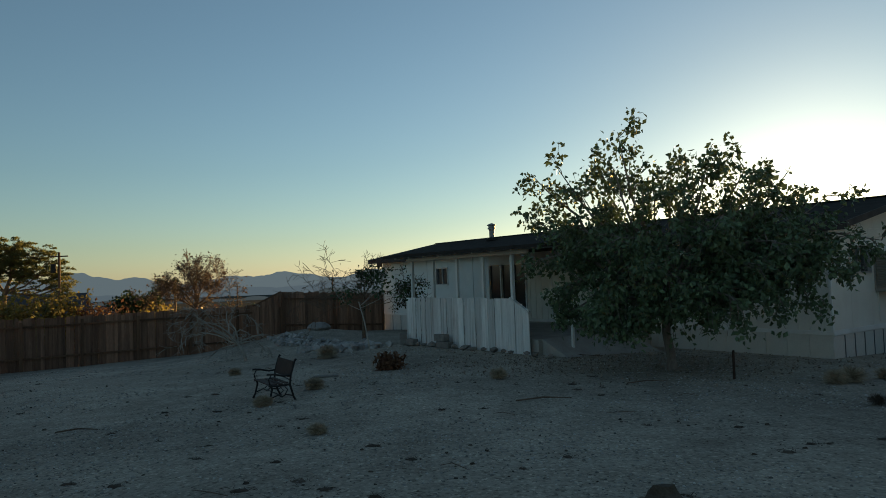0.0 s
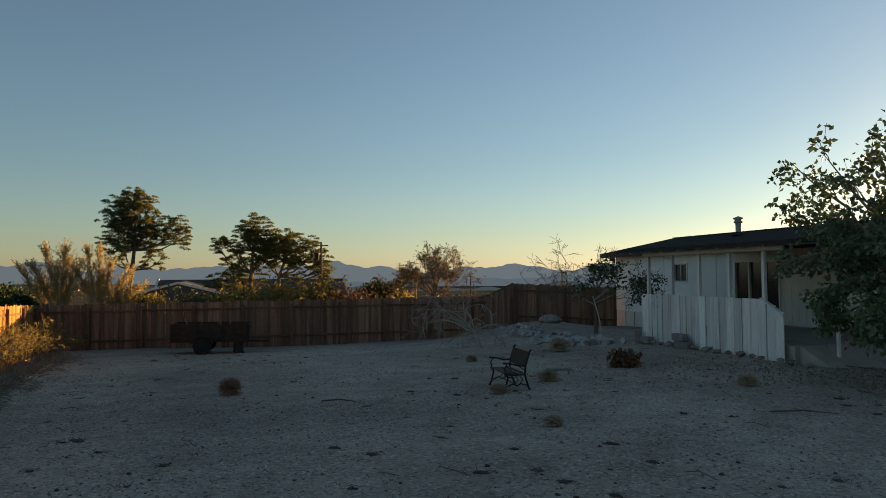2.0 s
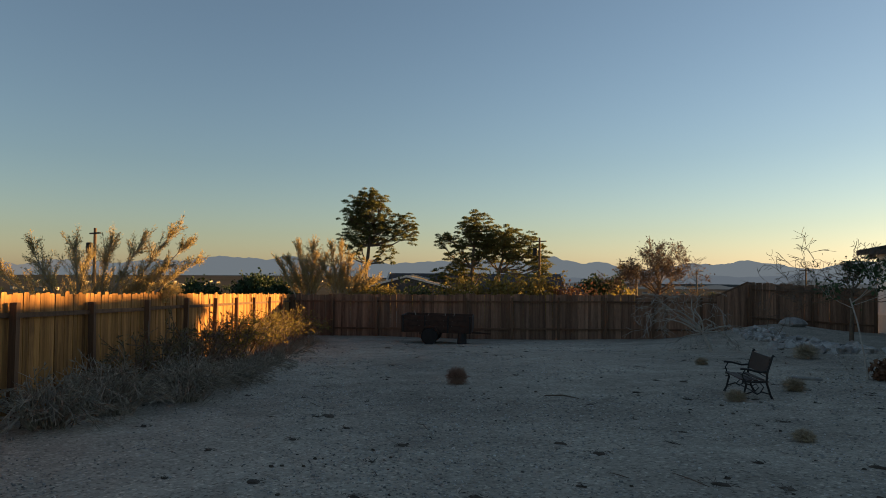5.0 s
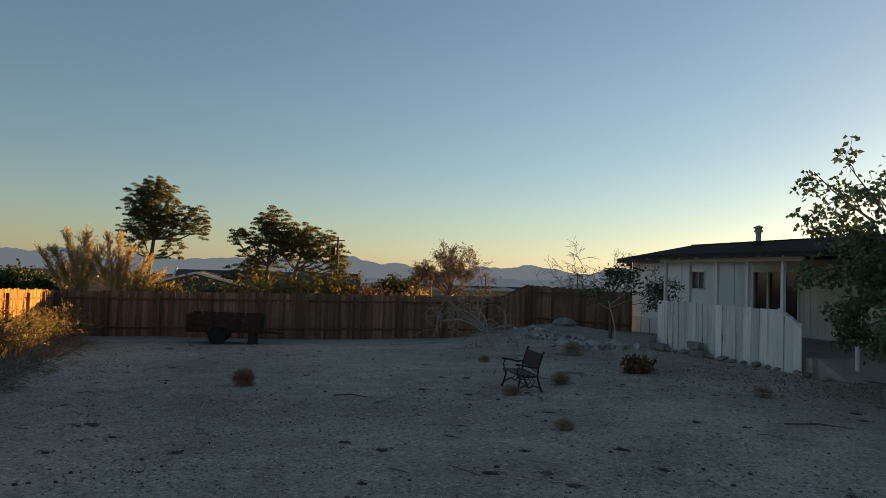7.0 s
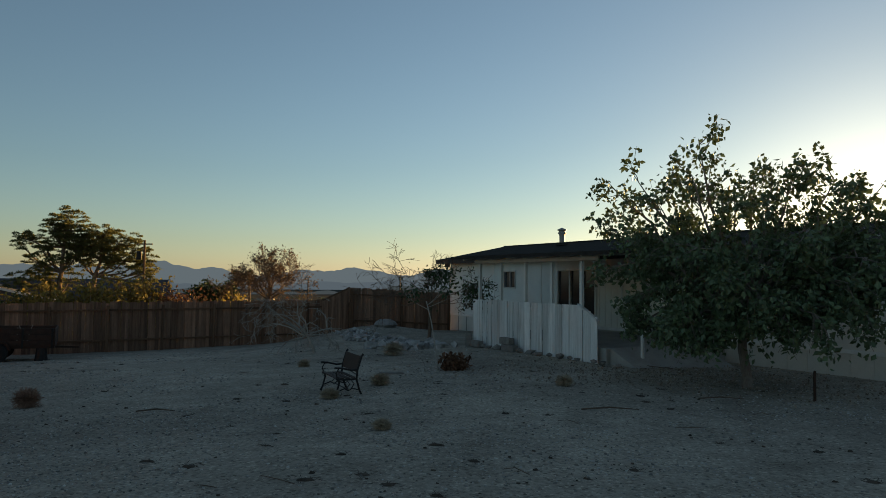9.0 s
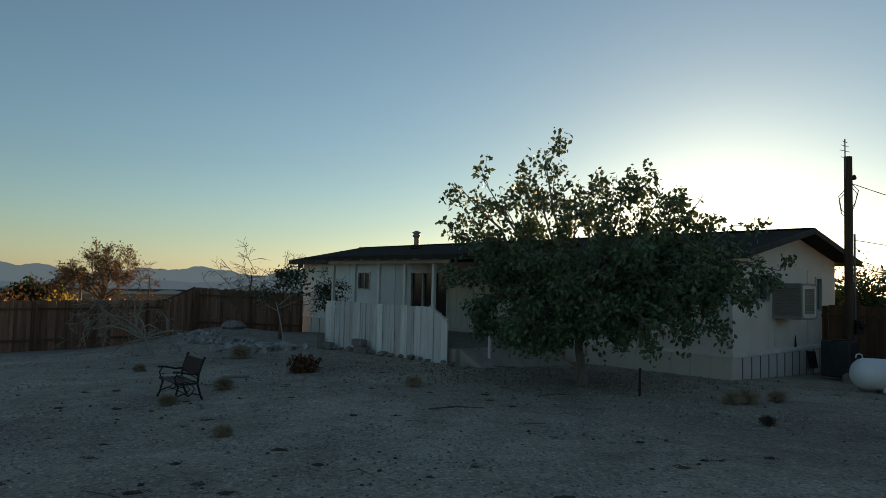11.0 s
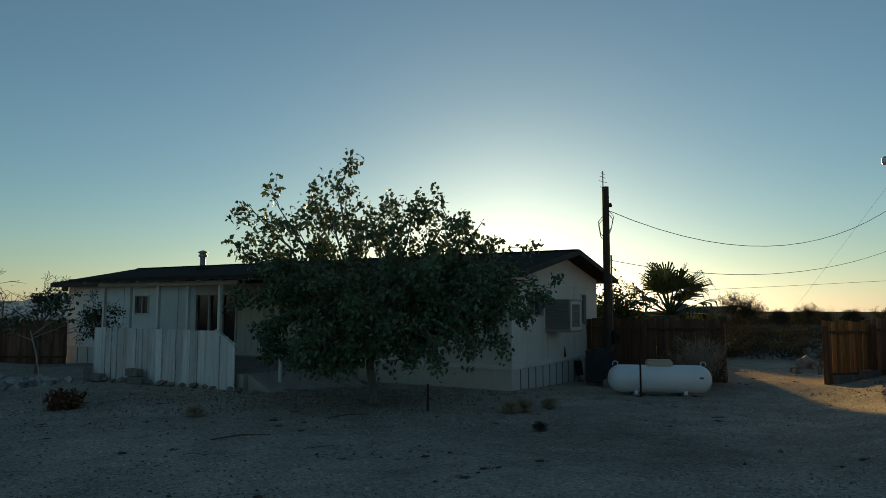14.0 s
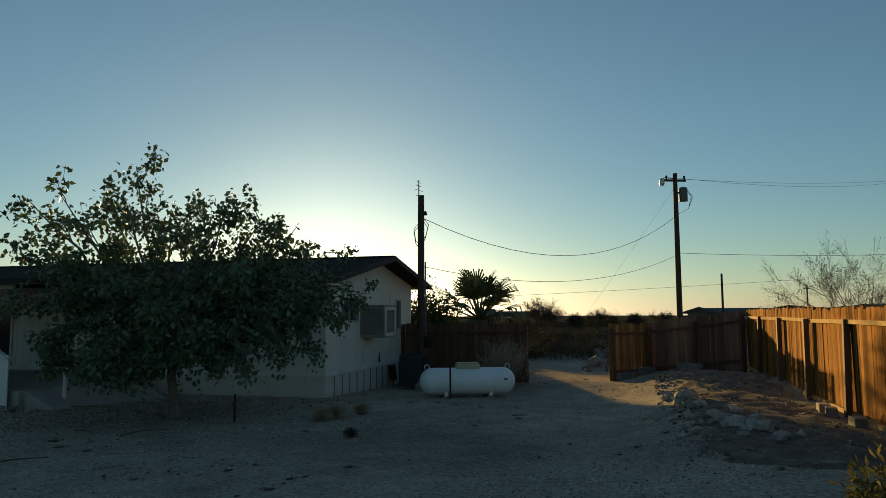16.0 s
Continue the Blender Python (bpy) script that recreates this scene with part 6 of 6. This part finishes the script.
for i in range(60):
    x, y = yard_spot(5, 24)
    z, a, L = terrain(x, y), rng.uniform(0, 6.28), rng.uniform(0.12, 0.5)
    dx, dy = math.cos(a) * L / 2, math.sin(a) * L / 2
    g.tube([(x - dx, y - dy, z + .01), (x + dy * .2, y + dx * .2, z + rng.uniform(.015, .05)), (x + dx, y + dy, z + .012)], [0.004, 0.006, 0.003], 4)
solo("fallen_twigs", g, BROWN_BARK, "dry fallen twigs lying on the sand", "twigs", kind="stuff")


def tuft(x, y, r, mat=TUMBLE, label="round dry tumbleweed tuft on the sand", n=300, squash=0.8):
    g = Shape()
    for i in range(n * 2):
        d = Vector((rng.gauss(0, 1), rng.gauss(0, 1), rng.gauss(0.25, 0.9))).normalized()
        q = Vector((rng.gauss(0, r * .15), rng.gauss(0, r * .15), r * 0.55))
        p1 = q + d * r * rng.uniform(0.5, 0.75)
        p2 = p1 + (d + Vector((rng.gauss(0, .7), rng.gauss(0, .7), rng.gauss(0, .5)))).normalized() * r * 0.4
        g.tube([q, p1 * 1.0, p2], [0.004, 0.004, 0.002], 3, caps=False)
    g.v = [(a, b, max(0.01, c * squash)) for a, b, c in g.v]
    solo("tumbleweed", g, mat, label, "tumbleweed", on_ground(x, y), "tumbleweeds")


tuft(-8.15, 11.1, 0.21, RED_WEED, "round russet tumbleweed resting on the sand", 420, 1.05)
tuft(6.35, 10.5, 0.14, CLOD, "small dark dry tuft on the sand", 110)
for x, y, r in ((-2.6, 13.6, 0.2), (-3.55, 20.5, 0.34), (-1.7, 9.1, 0.12), (-5.35, 17.45, 0.16), (7.4, 12.9, 0.26), (7.0, 12.7, 0.22), (-3.15, 11.9, 0.16), (1.0, 13.9, 0.18), (-12.3, 9.3, 0.14), (8.3, 13.3, 0.2)):
    tuft(x, y, r)
s = thing("steel_stake", "short dark stake driven into the ground", "stake", on_ground(5.48, 13.45))
part("rod", Shape().tube([(0, 0, -0.1), (0, 0, 0.52), (0.01, 0, 0.56)], [0.026, 0.024, 0.02], 6), RUST, s)
solo("boulder", blob(41, 0.125, (1.3, 1, 0.85), 2, 0.4), CLOD, "dark rounded rock lying on the sand", "rock", on_ground(1.74, 6.05))
for x, y, L, a in ((3.4, 18.2, 1.3, -25), (1.5, 11.2, 0.9, 5), (3.7, 13.0, 0.8, 2), (-5.6, 10.6, 0.6, 10)):
    solo("stick", Shape().tube([(-L / 2, 0, 0.02), (0, 0.05, 0.045), (L / 2, 0, 0.025)], [0.012, 0.014, 0.007], 5), BROWN_BARK, "dry brown stick lying on the ground", "stick", on_ground(x, y, a), "sticks")
solo("plank", Shape().box((0, 0, 0.03), (0.55, 0.13, 0.04), ch=0.006), BLOCK, "short pale plank lying on the ground", "plank", on_ground(-2.7, 15.4, 12))


def rocks(name, label, rows, group, sub=1, rough=0.42, mat=PALE_ROCK):
    for i, (x, y, r) in enumerate(rows):
        solo(name, blob(rng.uniform(0, 90), r, (rng.uniform(0.9, 1.4), 1, rng.uniform(0.65, 1.05)), sub, rough), mat, label, "rock", on_ground(x, y, rng.uniform(0, 180), -r * 0.4), group)


# rubble mound by the fence, edging rocks by the drive
rows = []
for i in range(300):
    f = rng.random()
    x, y = -6.9 + 4.4 * f + rng.gauss(0, 0.3), 28.3 - 5.2 * f + rng.gauss(0, 0.55)
    rows.append((x, y, 0.045 + 0.12 * rng.random() ** 1.6))
rocks("rubble_rock", "pale grey broken rock in a heap along the fence", rows, "rubble", 1, 0.6, RUBBLE_ROCK)
rocks("rubble_rock", "large pale boulder beside the fence", [(-3.2, 22.7, 0.24), (-3.45, 22.5, 0.2), (-2.95, 22.6, 0.17), (-4.9, 23.6, 0.2)], "rubble", 2, 0.5, RUBBLE_ROCK)
solo("boulder", blob(17, 0.36, (1.4, 1, 0.7), 2, 0.25), RUBBLE_ROCK, "large grey boulder on the rubble mound by the fence", "rock", on_ground(-5.6, 30.0, 20, -0.08))
edge = [Vector((13.9, 9.1)), Vector((12.8, 8.1)), Vector((11.2, 6.8)), Vector((10.2, 5.6)), Vector((9.6, 4.5))]


def along_edge(f, jit):
    q = f * (len(edge) - 1)
    k = min(int(q), len(edge) - 2)
    p = edge[k].lerp(edge[k + 1], q - k)
    return p.x + rng.gauss(0, jit), p.y + rng.gauss(0, jit)


rows = [(12.95, 8.25, 0.22), (12.6, 7.95, 0.2), (13.3, 8.6, 0.16)]
for i in range(19):
    x, y = along_edge(rng.random() ** 0.8, 0.10)
    rows.append((x, y, rng.uniform(0.08, 0.155)))
rocks("border_rock", "pale rock edging the raised bank beside the drive", rows, "border rocks", 2, 0.5)
rows = []
for i in range(40):
    x, y = along_edge(rng.random(), 0.38)
    rows.append((x, y, rng.uniform(0.04, 0.09)))
rocks("border_rock", "small broken pale rock along the bank's edge", rows, "border rocks", 1, 0.6)
# Soil sheet over the bank; its dark tone also carries the shadow there.
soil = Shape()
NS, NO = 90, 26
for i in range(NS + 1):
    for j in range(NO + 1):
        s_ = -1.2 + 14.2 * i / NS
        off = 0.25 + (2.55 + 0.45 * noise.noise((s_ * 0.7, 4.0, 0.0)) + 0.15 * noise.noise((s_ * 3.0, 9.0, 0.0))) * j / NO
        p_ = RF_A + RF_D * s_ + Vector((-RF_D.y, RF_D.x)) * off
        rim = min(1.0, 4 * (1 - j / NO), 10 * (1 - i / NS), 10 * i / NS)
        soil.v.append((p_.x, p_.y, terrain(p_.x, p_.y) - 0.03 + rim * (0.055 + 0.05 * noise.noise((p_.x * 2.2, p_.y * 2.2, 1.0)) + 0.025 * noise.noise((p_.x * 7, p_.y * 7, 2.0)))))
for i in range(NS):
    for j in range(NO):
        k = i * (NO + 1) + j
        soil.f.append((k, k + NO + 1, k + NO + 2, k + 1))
solo("bank_soil", soil, BANK_SOIL, "raised bank of crumbly brown soil along the fence, darkened as if shaded", "soil", kind="stuff", smooth=True)
rows = []
for i in range(1500):
    s_, off = rng.uniform(0.0, 12.5), rng.uniform(0.4, 2.9)
    p_ = RF_A + RF_D * s_ + Vector((-RF_D.y, RF_D.x)) * off
    rows.append((p_.x, p_.y, 0.012 + 0.08 * rng.random() ** 2.2))
sp = [(x, y, r) for x, y, r in rows]
strew("bank_rubble", "broken stones and rubble over the bank", BROWN_RUBBLE, sp, 6, "rubble")
for s_, off in ((4.1, 0.33), (3.5, 0.36), (2.3, 0.33)):
    p_ = RF_A + RF_D * s_ + Vector((-RF_D.y, RF_D.x)) * off
    solo("concrete_block", Shape().box((0, 0, 0.07), (0.30, 0.17, 0.18), ch=0.012), BLOCK, "pale concrete block under the fence foot", "block", on_ground(p_.x, p_.y, 36 + rng.uniform(-12, 12)), "fence blocks")
for x, y, a in ((18.5, 13.75, -3), (19.5, 13.7, 4), (19.6, 12.2, -80)):
    solo("concrete_block", Shape().box((0, 0, 0.1), (0.8, 0.2, 0.24), ch=0.012), BLOCK, "grey concrete block beside the gate leaf", "block", on_ground(x, y, a), "gate blocks")
rows = [(17.0 + i * 1.1 + rng.gauss(0, .3), 19.0 + i * 1.0 + rng.gauss(0, .5), rng.uniform(0.12, 0.3)) for i in range(16)] + [(21 + i * .9 + rng.gauss(0, .4), 17.6 + i * .5 + rng.gauss(0, .6), rng.uniform(0.12, 0.34)) for i in range(22)]
rocks("drive_rock", "rough rock beside the dirt drive", rows, "drive rocks", 2, 0.5, GREY_ROCK)
bush("dry_weeds", "dry weed stalks on the bank", 12.4, 5.9, 0.5, 0.5, None, DRY_TWIG, n=20, depth=1, thick=0.005)
bush("dry_weeds", "tall dry weeds against the dark fence", 15.35, 16.05, 1.5, 0.9, TUMBLE, DRY_TWIG, 0.05, 2, 46, 2, thick=0.006)
for x, y in ((21.4, 16.8), (23.2, 17.4)):
    bush("dry_stalks", "tall thin dry flower stalks", x, y, 2.4, 0.4, None, DARK_TWIG, n=4, depth=1, thick=0.01, group="dry stalks")
